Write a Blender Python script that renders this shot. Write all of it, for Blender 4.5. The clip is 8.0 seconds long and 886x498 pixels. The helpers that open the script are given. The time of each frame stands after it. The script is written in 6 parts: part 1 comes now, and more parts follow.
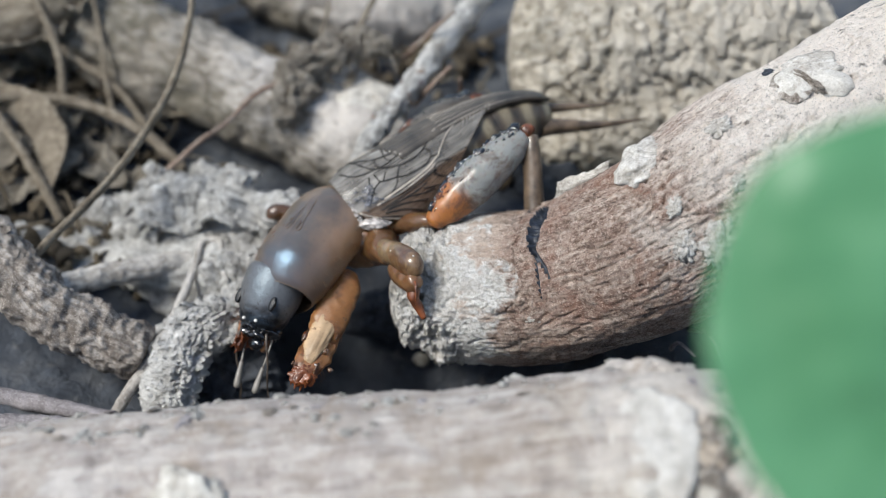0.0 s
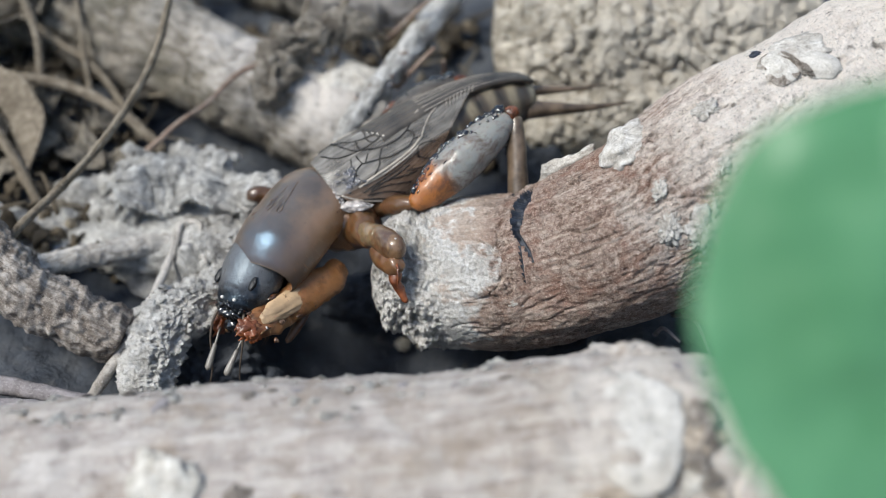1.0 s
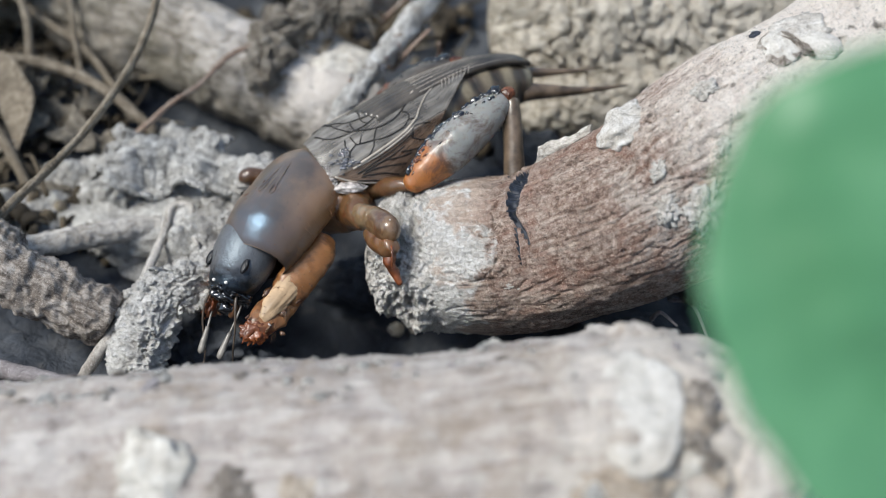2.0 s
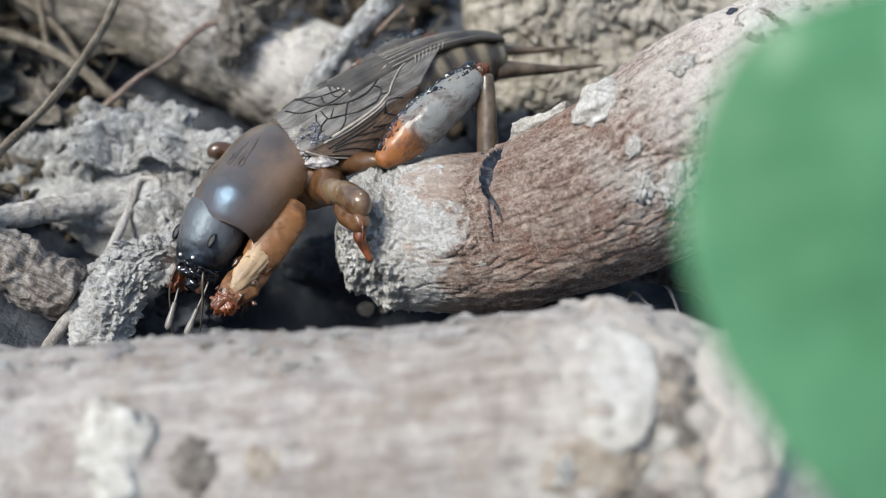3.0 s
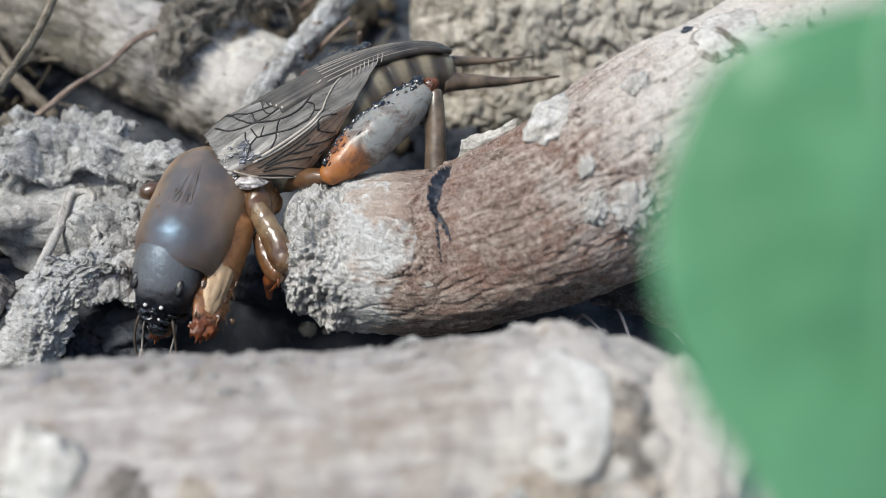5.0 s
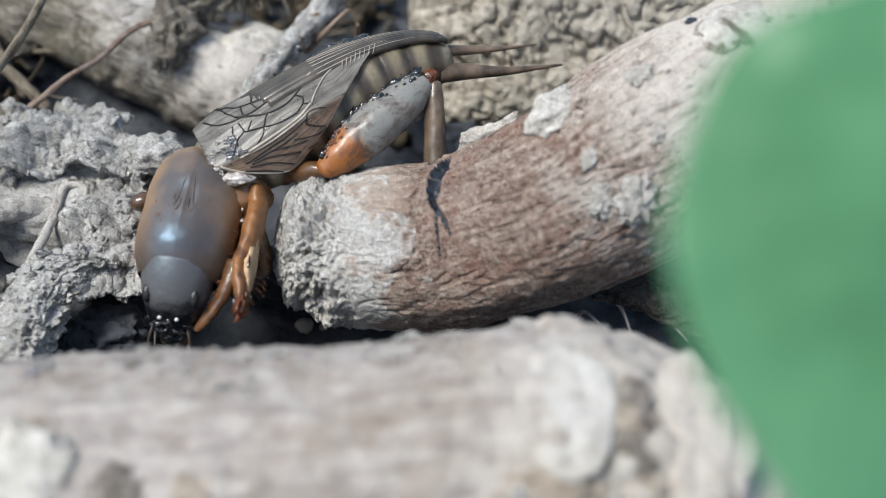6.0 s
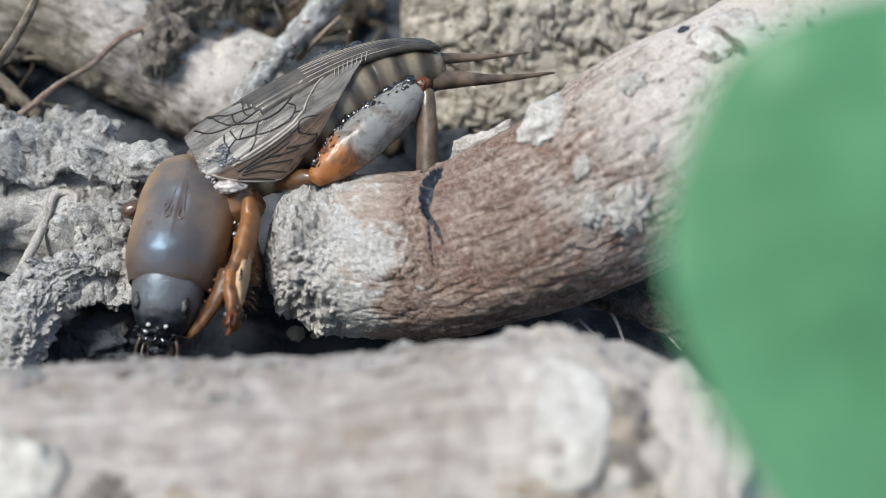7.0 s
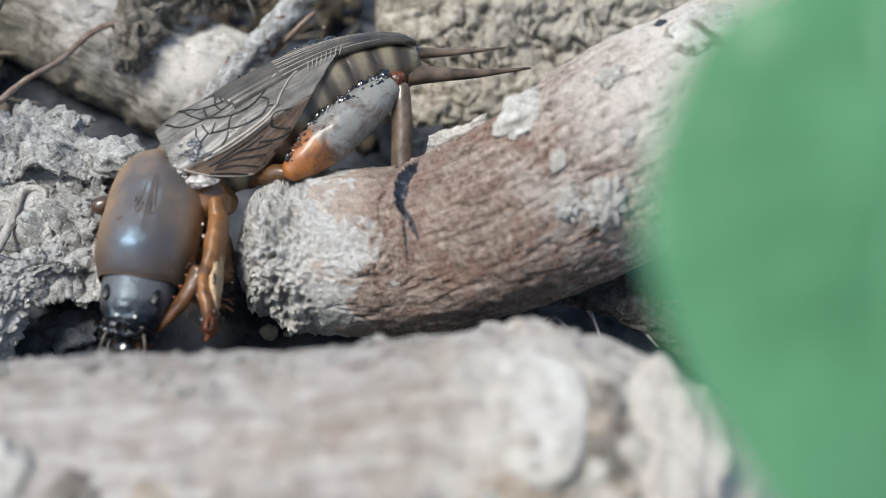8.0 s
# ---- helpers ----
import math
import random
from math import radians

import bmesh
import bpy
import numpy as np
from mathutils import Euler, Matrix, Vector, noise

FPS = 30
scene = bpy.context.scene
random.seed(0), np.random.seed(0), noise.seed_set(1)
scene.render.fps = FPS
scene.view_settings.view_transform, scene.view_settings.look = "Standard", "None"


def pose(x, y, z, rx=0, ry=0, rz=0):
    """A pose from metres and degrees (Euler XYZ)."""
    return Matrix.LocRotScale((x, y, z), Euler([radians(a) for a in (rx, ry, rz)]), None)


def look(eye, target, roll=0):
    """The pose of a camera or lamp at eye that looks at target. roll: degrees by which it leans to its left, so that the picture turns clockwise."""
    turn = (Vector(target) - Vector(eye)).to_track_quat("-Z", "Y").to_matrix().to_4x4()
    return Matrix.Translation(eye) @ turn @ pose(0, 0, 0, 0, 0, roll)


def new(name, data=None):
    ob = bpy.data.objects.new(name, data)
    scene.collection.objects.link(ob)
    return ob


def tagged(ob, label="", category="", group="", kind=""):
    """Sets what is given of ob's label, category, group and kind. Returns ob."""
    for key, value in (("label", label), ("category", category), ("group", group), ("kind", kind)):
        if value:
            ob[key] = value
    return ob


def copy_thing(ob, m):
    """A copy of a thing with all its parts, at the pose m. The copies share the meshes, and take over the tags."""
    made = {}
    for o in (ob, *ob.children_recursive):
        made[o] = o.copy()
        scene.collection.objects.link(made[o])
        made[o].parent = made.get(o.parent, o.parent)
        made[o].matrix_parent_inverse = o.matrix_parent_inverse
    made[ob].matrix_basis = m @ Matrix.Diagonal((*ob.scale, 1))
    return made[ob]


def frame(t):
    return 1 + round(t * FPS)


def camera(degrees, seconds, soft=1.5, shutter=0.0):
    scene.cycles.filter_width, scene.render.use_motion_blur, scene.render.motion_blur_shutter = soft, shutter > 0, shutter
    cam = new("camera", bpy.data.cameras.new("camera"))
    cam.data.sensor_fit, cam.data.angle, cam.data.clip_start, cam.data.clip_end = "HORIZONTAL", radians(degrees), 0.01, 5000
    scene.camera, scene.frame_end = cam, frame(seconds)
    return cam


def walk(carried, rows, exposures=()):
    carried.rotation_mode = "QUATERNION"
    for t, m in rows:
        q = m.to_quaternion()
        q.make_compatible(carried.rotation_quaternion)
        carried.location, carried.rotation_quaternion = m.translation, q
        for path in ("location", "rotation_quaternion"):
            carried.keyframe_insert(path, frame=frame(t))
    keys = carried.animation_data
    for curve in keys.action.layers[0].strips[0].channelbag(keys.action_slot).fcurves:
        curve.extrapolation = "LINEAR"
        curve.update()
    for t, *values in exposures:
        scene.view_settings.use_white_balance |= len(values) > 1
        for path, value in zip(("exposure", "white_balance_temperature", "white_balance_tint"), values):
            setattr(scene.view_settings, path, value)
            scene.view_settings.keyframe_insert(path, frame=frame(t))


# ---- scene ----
cam = camera(40, 8.0, soft=0.6)
cam.data.dof.use_dof = True
cam.data.dof.focus_distance = 0.125
cam.data.dof.aperture_fstop = 16.0
PATH = [
    (0.0, (0.00106, -0.08533, 0.10483), (-0.00725, 0.00277, 0.01791), -5.421),
    (0.5, (0.00076, -0.08428, 0.10383), (-0.00634, 0.00351, 0.01649), -4.724),
    (1.0, (0.00101, -0.08464, 0.10313), (-0.00563, 0.00277, 0.01537), -4.399),
    (1.5, (0.00070, -0.08452, 0.10209), (-0.00557, 0.00277, 0.01418), -4.151),
    (3.0, (0.00024, -0.08503, 0.09766), (-0.00246, 0.00233, 0.00965), -1.650),
    (3.5, (0.00000, -0.08435, 0.09585), (0.00000, 0.00336, 0.00814), 0.000),
    (4.0, (-0.00025, -0.08334, 0.09438), (0.00163, 0.00482, 0.00714), 1.079),
    (4.5, (-0.00028, -0.08270, 0.09459), (0.00285, 0.00572, 0.00765), 1.683),
    (4.7, (-0.00042, -0.08238, 0.09533), (0.00291, 0.00604, 0.00840), 1.723),
    (5.8, (-0.00038, -0.08120, 0.09399), (0.00321, 0.00734, 0.00719), 2.040),
    (6.0, (-0.00070, -0.08096, 0.09336), (0.00313, 0.00754, 0.00654), 2.130),
    (6.5, (-0.00071, -0.08095, 0.09309), (0.00349, 0.00736, 0.00609), 2.289),
    (7.0, (-0.00091, -0.08043, 0.09341), (0.00391, 0.00836, 0.00693), 2.581),
    (7.5, (-0.00061, -0.08137, 0.09244), (0.00567, 0.00754, 0.00618), 3.143),
    (8.0, (-0.00071, -0.08029, 0.09138), (0.00649, 0.00912, 0.00571), 3.632),
]
walk(cam, [(t, look(e, g, r)) for t, e, g, r in PATH], [(0, 0.40, 7100, 7), (8, 0.40, 7100, 7)])

# ---- light: bright open shade, a high soft sun ----
SUN = Vector((-0.45, -0.19, 0.87)).normalized()
world = bpy.data.worlds.new("sky")
scene.world = world
world.use_nodes = True
wt = world.node_tree
sky = wt.nodes.new("ShaderNodeTexSky")
sky.sky_type = "NISHITA"
sky.sun_disc = False
sky.sun_elevation = math.asin(SUN.z)
sky.sun_rotation = math.atan2(SUN.x, SUN.y)
bg = wt.nodes["Background"]
bg.inputs["Strength"].default_value = 0.16
wt.links.new(sky.outputs[0], bg.inputs[0])
sun = new("sun", bpy.data.lights.new("sun", "SUN"))
sun.data.energy = 3.15
sun.data.angle = radians(24)
sun.data.color = (0.95, 0.97, 1.0)
sun.matrix_world = look(SUN, (0, 0, 0))

# ---- noise and mesh helpers (millimetres) ----
MM = 0.001


def vnoise(P, seed=0):
    """Smooth lattice noise in -1..1 at the rows of P."""
    P = np.asarray(P, float) + 517.3 + seed * 13.71
    i = np.floor(P).astype(np.int64)
    f = P - i
    f = f * f * (3 - 2 * f)

    def h(a, b, c):
        n = (a * 73856093) ^ (b * 19349663) ^ (c * 83492791) ^ (seed * 2654435 + 977)
        n = (n ^ (n >> 13)) * 1274126177 & 0x7FFFFFFF
        n = (n ^ (n >> 15)) * 668265263 & 0x7FFFFFFF
        return ((n >> 4) & 0xFFFF) / 32767.5 - 1

    out = 0
    for dx in (0, 1):
        for dy in (0, 1):
            for dz in (0, 1):
                w = (f[:, 0] if dx else 1 - f[:, 0]) * (f[:, 1] if dy else 1 - f[:, 1]) * (f[:, 2] if dz else 1 - f[:, 2])
                out = out + w * h(i[:, 0] + dx, i[:, 1] + dy, i[:, 2] + dz)
    return out


def fbm(P, octaves=4, seed=0, gain=0.5):
    P = np.asarray(P, float)
    out, a = 0, 1.0
    for k in range(octaves):
        out = out + a * vnoise(P * 2 ** k, seed + k)
        a *= gain
    return out


def ridge(P, octaves=3, seed=0, gain=0.5):
    P = np.asarray(P, float)
    out, a = 0, 1.0
    for k in range(octaves):
        out = out + a * (1 - 2 * np.abs(vnoise(P * 2 ** k, seed + k)))
        a *= gain
    return out


def smooth(a, b, x):
    t = np.clip((np.asarray(x, float) - a) / (b - a), 0, 1)
    return t * t * (3 - 2 * t)


def spline(pts, n, crowd=1.0):
    """n points at even steps along a smooth curve through pts (rows of any width)."""
    p = np.asarray(pts, float)
    p = np.vstack([2 * p[0] - p[1], p, 2 * p[-1] - p[-2]])
    out = []
    for k in range(1, len(p) - 2):
        t = np.linspace(0, 1, 24, endpoint=False)[:, None]
        a, b, c, d = p[k - 1:k + 3]
        out.append(0.5 * (2 * b + (c - a) * t + (2 * a - 5 * b + 4 * c - d) * t ** 2 + (3 * b - a - 3 * c + d) * t ** 3))
    q = np.vstack(out + [p[-2:-1]])
    s = np.concatenate([[0], np.cumsum(np.linalg.norm(np.diff(q[:, :3], axis=0), axis=1))])
    at = s[-1] * np.linspace(0, 1, n) ** crowd
    return np.stack([np.interp(at, s, q[:, k]) for k in range(q.shape[1])], 1), at


def unit(v):
    v = np.asarray(v, float)
    return v / np.maximum(np.linalg.norm(v, axis=-1, keepdims=True), 1e-9)


def frames(P, first=(0, 0.7, -0.7)):
    T = unit(np.gradient(P, axis=0))
    a = np.asarray(first, float)
    A = []
    for t in T:
        a = unit(a - t * (a @ t))
        A.append(a)
    A = np.array(A)
    return T, A, np.cross(T, A)


def tube(pts, rings, segs, disp=None, ends=(0, 0), first=(0, 0.7, -0.7), flat=1.0, crowd=1.0):
    """A closed tube along rows of x, y, z, radius. disp(angle, along, places, radius) gives the relief.
    ends: lengths over which the radius rounds off. crowd: above 1 sets the rings closer at the start. Returns vertices, faces, uv per vertex, angle and along."""
    q, s = spline(pts, rings, crowd)
    P, r = q[:, :3], q[:, 3].copy()
    L = s[-1]
    if ends[0]:
        r *= np.sqrt(np.clip(1 - np.clip(1 - s / ends[0], 0, 1) ** 2, 0.0009, 1))
    if ends[1]:
        r *= np.sqrt(np.clip(1 - np.clip(1 - (L - s) / ends[1], 0, 1) ** 2, 0.0009, 1))
    T, A, B = frames(P, first)
    th = np.linspace(0, 2 * np.pi, segs, endpoint=False)
    c, d = np.cos(th), np.sin(th)
    N = A[:, None] * c[None, :, None] + B[:, None] * d[None, :, None] * flat
    V = P[:, None] + N * r[:, None, None]
    TH, S = np.broadcast_to(th, (rings, segs)), np.broadcast_to(s[:, None], (rings, segs))
    R = np.broadcast_to(r[:, None], (rings, segs))
    if disp is not None:
        dr = disp(TH.ravel(), S.ravel(), V.reshape(-1, 3), R.ravel()).reshape(rings, segs)
        V = V + unit(N) * dr[..., None]
    V = V.reshape(-1, 3)
    F = []
    for i in range(rings - 1):
        for j in range(segs):
            k = (j + 1) % segs
            F.append((i * segs + j, i * segs + k, (i + 1) * segs + k, (i + 1) * segs + j))
    n = len(V)
    V = np.vstack([V, V[:segs].mean(0), V[-segs:].mean(0)])
    for j in range(segs):
        k = (j + 1) % segs
        F.append((n, k, j))
        F.append((n + 1, (rings - 1) * segs + j, (rings - 1) * segs + k))
    rm = float(np.median(r))
    U = np.stack([np.append(TH.ravel(), [0, 0]) * rm, np.append(S.ravel(), [0, L])], 1)
    return V, F, U, np.append(TH.ravel(), [0, 0]), np.append(S.ravel(), [0, L])


def sheet(fn, nu, nv, thick=0.0):
    """A sheet from fn(u, v) -> places, given a thickness along its normals when thick > 0."""
    u, v = np.meshgrid(np.linspace(0, 1, nu), np.linspace(0, 1, nv), indexing="ij")
    P = np.asarray(fn(u.ravel(), v.ravel()), float)
    g = P.reshape(nu, nv, 3)
    F = [(i * nv + j, (i + 1) * nv + j, (i + 1) * nv + j + 1, i * nv + j + 1) for i in range(nu - 1) for j in range(nv - 1)]
    U = np.stack([u.ravel() * 20, v.ravel() * 20], 1)
    if not thick:
        return P, F, U
    N = unit(np.cross(np.gradient(g, axis=0), np.gradient(g, axis=1))).reshape(-1, 3)
    n = len(P)
    rim = [i * nv for i in range(nu)] + [(nu - 1) * nv + j for j in range(1, nv)] + \
          [i * nv + nv - 1 for i in range(nu - 2, -1, -1)] + list(range(nv - 2, 0, -1))
    G = [tuple(reversed([k + n for k in f])) for f in F]
    G += [(a, a + n, b + n, b) for a, b in zip(rim, rim[1:] + rim[:1])]
    return np.vstack([P, P - N * thick]), F + G, np.vstack([U, U])


def lump(c, size, rough=0.15, freq=1.0, n=24, seed=0, turn=None):
    """A closed rough lump of half-lengths size round c."""
    th, ph = np.meshgrid(np.linspace(0, np.pi, n), np.linspace(0, 2 * np.pi, 2 * n, endpoint=False), indexing="ij")
    D = np.stack([np.sin(th) * np.cos(ph), np.sin(th) * np.sin(ph), np.cos(th)], -1).reshape(-1, 3)
    V = D * np.asarray(size, float) * (1 + rough * fbm(D * freq * 2, 4, seed))[:, None]
    if turn is not None:
        V = V @ np.array(turn.to_3x3()).T
    V = V + np.asarray(c, float)
    m = 2 * n
    F = [(i * m + j, (i + 1) * m + j, (i + 1) * m + (j + 1) % m, i * m + (j + 1) % m) for i in range(n - 1) for j in range(m)]
    return V, F, np.stack([ph.ravel() * 3, th.ravel() * 3], 1)


def join(*geos):
    V, F, U, n = [], [], [], 0
    for g in geos:
        V.append(g[0]), U.append(g[2])
        F += [tuple(k + n for k in f) for f in g[1]]
        n += len(g[0])
    return np.vstack(V), F, np.vstack(U)


def solid(name, geo, materials, parent=None, label="", faces=None, at=(0, 0, 0)):
    """One mesh object from millimetre geometry, its origin at `at`. faces: a material number for each face."""
    V = (np.asarray(geo[0], float) - np.asarray(at, float)) * MM
    me = bpy.data.meshes.new(name)
    me.from_pydata(V.tolist(), [], geo[1])
    uv = me.uv_layers.new(name="UVMap")
    idx = np.zeros(len(me.loops), np.int32)
    me.loops.foreach_get("vertex_index", idx)
    uv.data.foreach_set("uv", (np.asarray(geo[2], float)[idx] * 0.1).ravel())
    for m in materials if isinstance(materials, (list, tuple)) else [materials]:
        me.materials.append(m)
    if faces is not None:
        me.polygons.foreach_set("material_index", np.asarray(faces, np.int32))
    me.polygons.foreach_set("use_smooth", [True] * len(me.polygons))
    me.validate()
    me.update()
    ob = new(name, me)
    ob.location = Vector(at) * MM
    if parent is not None:
        ob.parent = parent
        ob.location = (Vector(at) - Vector(parent.get("pivot", (0, 0, 0)))) * MM
    ob["pivot"] = tuple(float(k) for k in at)
    if label:
        ob["label"] = label
    return ob


def hair(pts, r, rings=14, segs=6, taper=0.5):
    """A thin stem along pts whose radius falls to r * taper."""
    p = np.asarray(pts, float)
    rr = np.linspace(r, r * taper, len(p))[:, None]
    return tube(np.hstack([p, rr]), rings, segs)[:3]


def scales(owner, V, count, size, material, seed, name="bark_scale", label=""):
    """Small lifted scales of bark on the upper side of a piece, each a part of it."""
    rng = random.Random(seed)
    V = np.asarray(V, float)
    top = V[V[:, 2] > np.percentile(V[:, 2], 45)]
    at = np.array(owner["pivot"])
    for k in range(count):
        c = top[rng.randrange(len(top))]
        L, w, yaw, lift = size * rng.uniform(0.6, 1.6), size * rng.uniform(0.35, 0.8), rng.uniform(0, 6.28), rng.uniform(0.05, 0.35)
        d = unit(np.array((math.cos(yaw), math.sin(yaw), rng.gauss(0, 0.35))))
        e = unit(np.cross((rng.gauss(0, 0.3), rng.gauss(-0.4, 0.3), 1), d))
        n = np.cross(d, e)

        def chip(u, v):
            ww = w * (0.45 + 0.55 * np.sin(np.pi * np.clip(u, 0.03, 0.97))) * (1 + 0.35 * fbm(np.stack([u * 4, v * 3, 0 * u + k], 1), 2, seed))
            h = lift + 0.25 * L * (u - 0.4) ** 2 + 0.12 * w * fbm(np.stack([u * 5, v * 5, 0 * u + k], 1), 2, seed + 1)
            return c + np.outer(L * (u - 0.5), d) + np.outer(ww * (v - 0.5) * 2, e) + np.outer(h, n)
        solid(name, sheet(chip, 9, 6, 0.14), material, owner, label, at=tuple(at))


# ---- materials ----
class Nodes:
    """A short way to write a node material."""

    def __init__(self, name):
        self.m = bpy.data.materials.new(name)
        self.m.use_nodes = True
        self.t = self.m.node_tree
        self.b = self.t.nodes["Principled BSDF"]
        self.out = self.t.nodes["Material Output"]

    def n(self, kind, **v):
        k = self.t.nodes.new(kind)
        for a, x in v.items():
            k.inputs[a.replace("_", " ")].default_value = x
        return k

    def l(self, a, b):
        self.t.links.new(a, b)

    def coords(self, which, scale):
        c, m = self.n("ShaderNodeTexCoord"), self.n("ShaderNodeMapping")
        m.inputs["Scale"].default_value = scale
        self.l(c.outputs[which], m.inputs[0])
        return m.outputs[0]

    def noise(self, at, scale, detail=6, rough=0.6, warp=0.0):
        k = self.n("ShaderNodeTexNoise", Scale=scale, Detail=detail, Roughness=rough, Distortion=warp)
        self.l(at, k.inputs["Vector"])
        return k.outputs["Fac"]

    def ramp(self, fac, stops):
        k = self.n("ShaderNodeValToRGB")
        e = k.color_ramp.elements
        while len(e) < len(stops):
            e.new(0.5)
        for s, (p, c) in zip(e, stops):
            s.position, s.color = p, (*c, 1) if len(c) == 3 else c
        self.l(fac, k.inputs[0])
        return k.outputs[0]

    def mix(self, fac, a, b, mode="MIX"):
        k = self.n("ShaderNodeMix")
        k.data_type, k.blend_type = "RGBA", mode
        for sock, v in ((k.inputs[0], fac), (k.inputs[6], a), (k.inputs[7], b)):
            if isinstance(v, (int, float)):
                sock.default_value = v
            elif isinstance(v, tuple):
                sock.default_value = (*v, 1)
            else:
                self.l(v, sock)
        return k.outputs[2]

    def math(self, op, a, b):
        k = self.n("ShaderNodeMath")
        k.operation = op
        for sock, v in zip(k.inputs, (a, b)):
            if isinstance(v, (int, float)):
                sock.default_value = v
            else:
                self.l(v, sock)
        return k.outputs[0]

    def bump(self, height, strength, distance, under=None):
        k = self.n("ShaderNodeBump", Strength=strength, Distance=distance)
        self.l(height, k.inputs["Height"])
        if under is not None:
            self.l(under, k.inputs["Normal"])
        return k.outputs[0]

    def done(self, colour=None, rough=None, normal=None, **v):
        for s, x in (("Base Color", colour), ("Roughness", rough), ("Normal", normal)):
            if x is None:
                continue
            if isinstance(x, (int, float)):
                self.b.inputs[s].default_value = x
            elif isinstance(x, tuple):
                self.b.inputs[s].default_value = (*x, 1)
            else:
                self.l(x, self.b.inputs[s])
        for a, x in v.items():
            self.b.inputs[a.replace("_", " ")].default_value = x
        return self.m


def grey(v):
    return (v, v, v)


def bark_look(k, dark, mid, light, stain, across=22, along=2.2, fine=900, patch=110, stain_at=(0.5, 0.68), relief=0.35, streaky=0.62, rust=None, bleach_and_light=None):
    """Weathered wood or bark: streaks along the stem, patches, fine grit. Returns colour and normal."""
    streak = k.noise(k.coords("UV", (across, along, 1)), 1.0, 8, 0.62, 0.5)
    ob = k.coords("Object", (1, 1, 1))
    big, grit = k.noise(ob, patch, 4, 0.6, 0.3), k.noise(ob, fine, 8, 0.7)
    tone = k.math("ADD", k.math("MULTIPLY", streak, streaky), k.math("MULTIPLY", grit, 1 - streaky))
    col = k.ramp(tone, [(0.34, dark), (0.47, mid), (0.60, light)])
    col = k.mix(k.ramp(big, [(stain_at[0], grey(0)), (stain_at[1], grey(0.75))]), col, stain)
    if rust is not None:
        col = k.mix(k.ramp(k.noise(ob, patch * 1.7, 5, 0.6, 0.8), [(0.46, grey(0)), (0.64, grey(0.65))]), col, rust)
    if bleach_and_light is not None:
        # weathering along one direction, with lit upper sides of BRANCH and BACKLOG put into the colour: (start, end,
        # colour, direction), in metres
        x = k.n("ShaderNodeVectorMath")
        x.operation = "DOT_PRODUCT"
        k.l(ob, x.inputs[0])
        x.inputs[1].default_value = bleach_and_light[3]
        f = k.math("MULTIPLY", k.math("SUBTRACT", x.outputs["Value"], bleach_and_light[0]), 1 / (bleach_and_light[1] - bleach_and_light[0]))
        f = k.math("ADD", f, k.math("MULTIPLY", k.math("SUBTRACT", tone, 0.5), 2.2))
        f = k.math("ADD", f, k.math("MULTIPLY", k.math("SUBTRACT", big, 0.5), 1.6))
        col = k.mix(k.ramp(f, [(0.05, grey(0)), (1.0, grey(0.9))]), col, bleach_and_light[2])
    spot = k.noise(ob, patch * 6, 5, 0.6, 0.4)
    col = k.mix(k.ramp(spot, [(0.60, grey(0)), (0.70, grey(0.5))]), col, light)
    col = k.mix(k.ramp(spot, [(0.30, grey(0.7)), (0.40, grey(0))]), col, dark)
    micro = k.noise(ob, 5200, 5, 0.75, 0.6)
    col = k.mix(k.ramp(micro, [(0.55, grey(0)), (0.66, grey(0.72))]), col, tuple(min(0.85, c * 1.35) for c in light))
    col = k.mix(k.ramp(micro, [(0.34, grey(0.78)), (0.45, grey(0))]), col, dark)
    nor = k.bump(streak, relief, 0.0006)
    nor = k.bump(micro, relief, 0.00026, nor)
    return col, k.bump(grit, relief * 1.2, 0.00035, nor)


def bark(name, *colours, rough=0.85, gloss=0.25, **v):
    k = Nodes(name)
    col, nor = bark_look(k, *colours, **v)
    return k.done(col, rough, nor, Specular_IOR_Level=gloss)


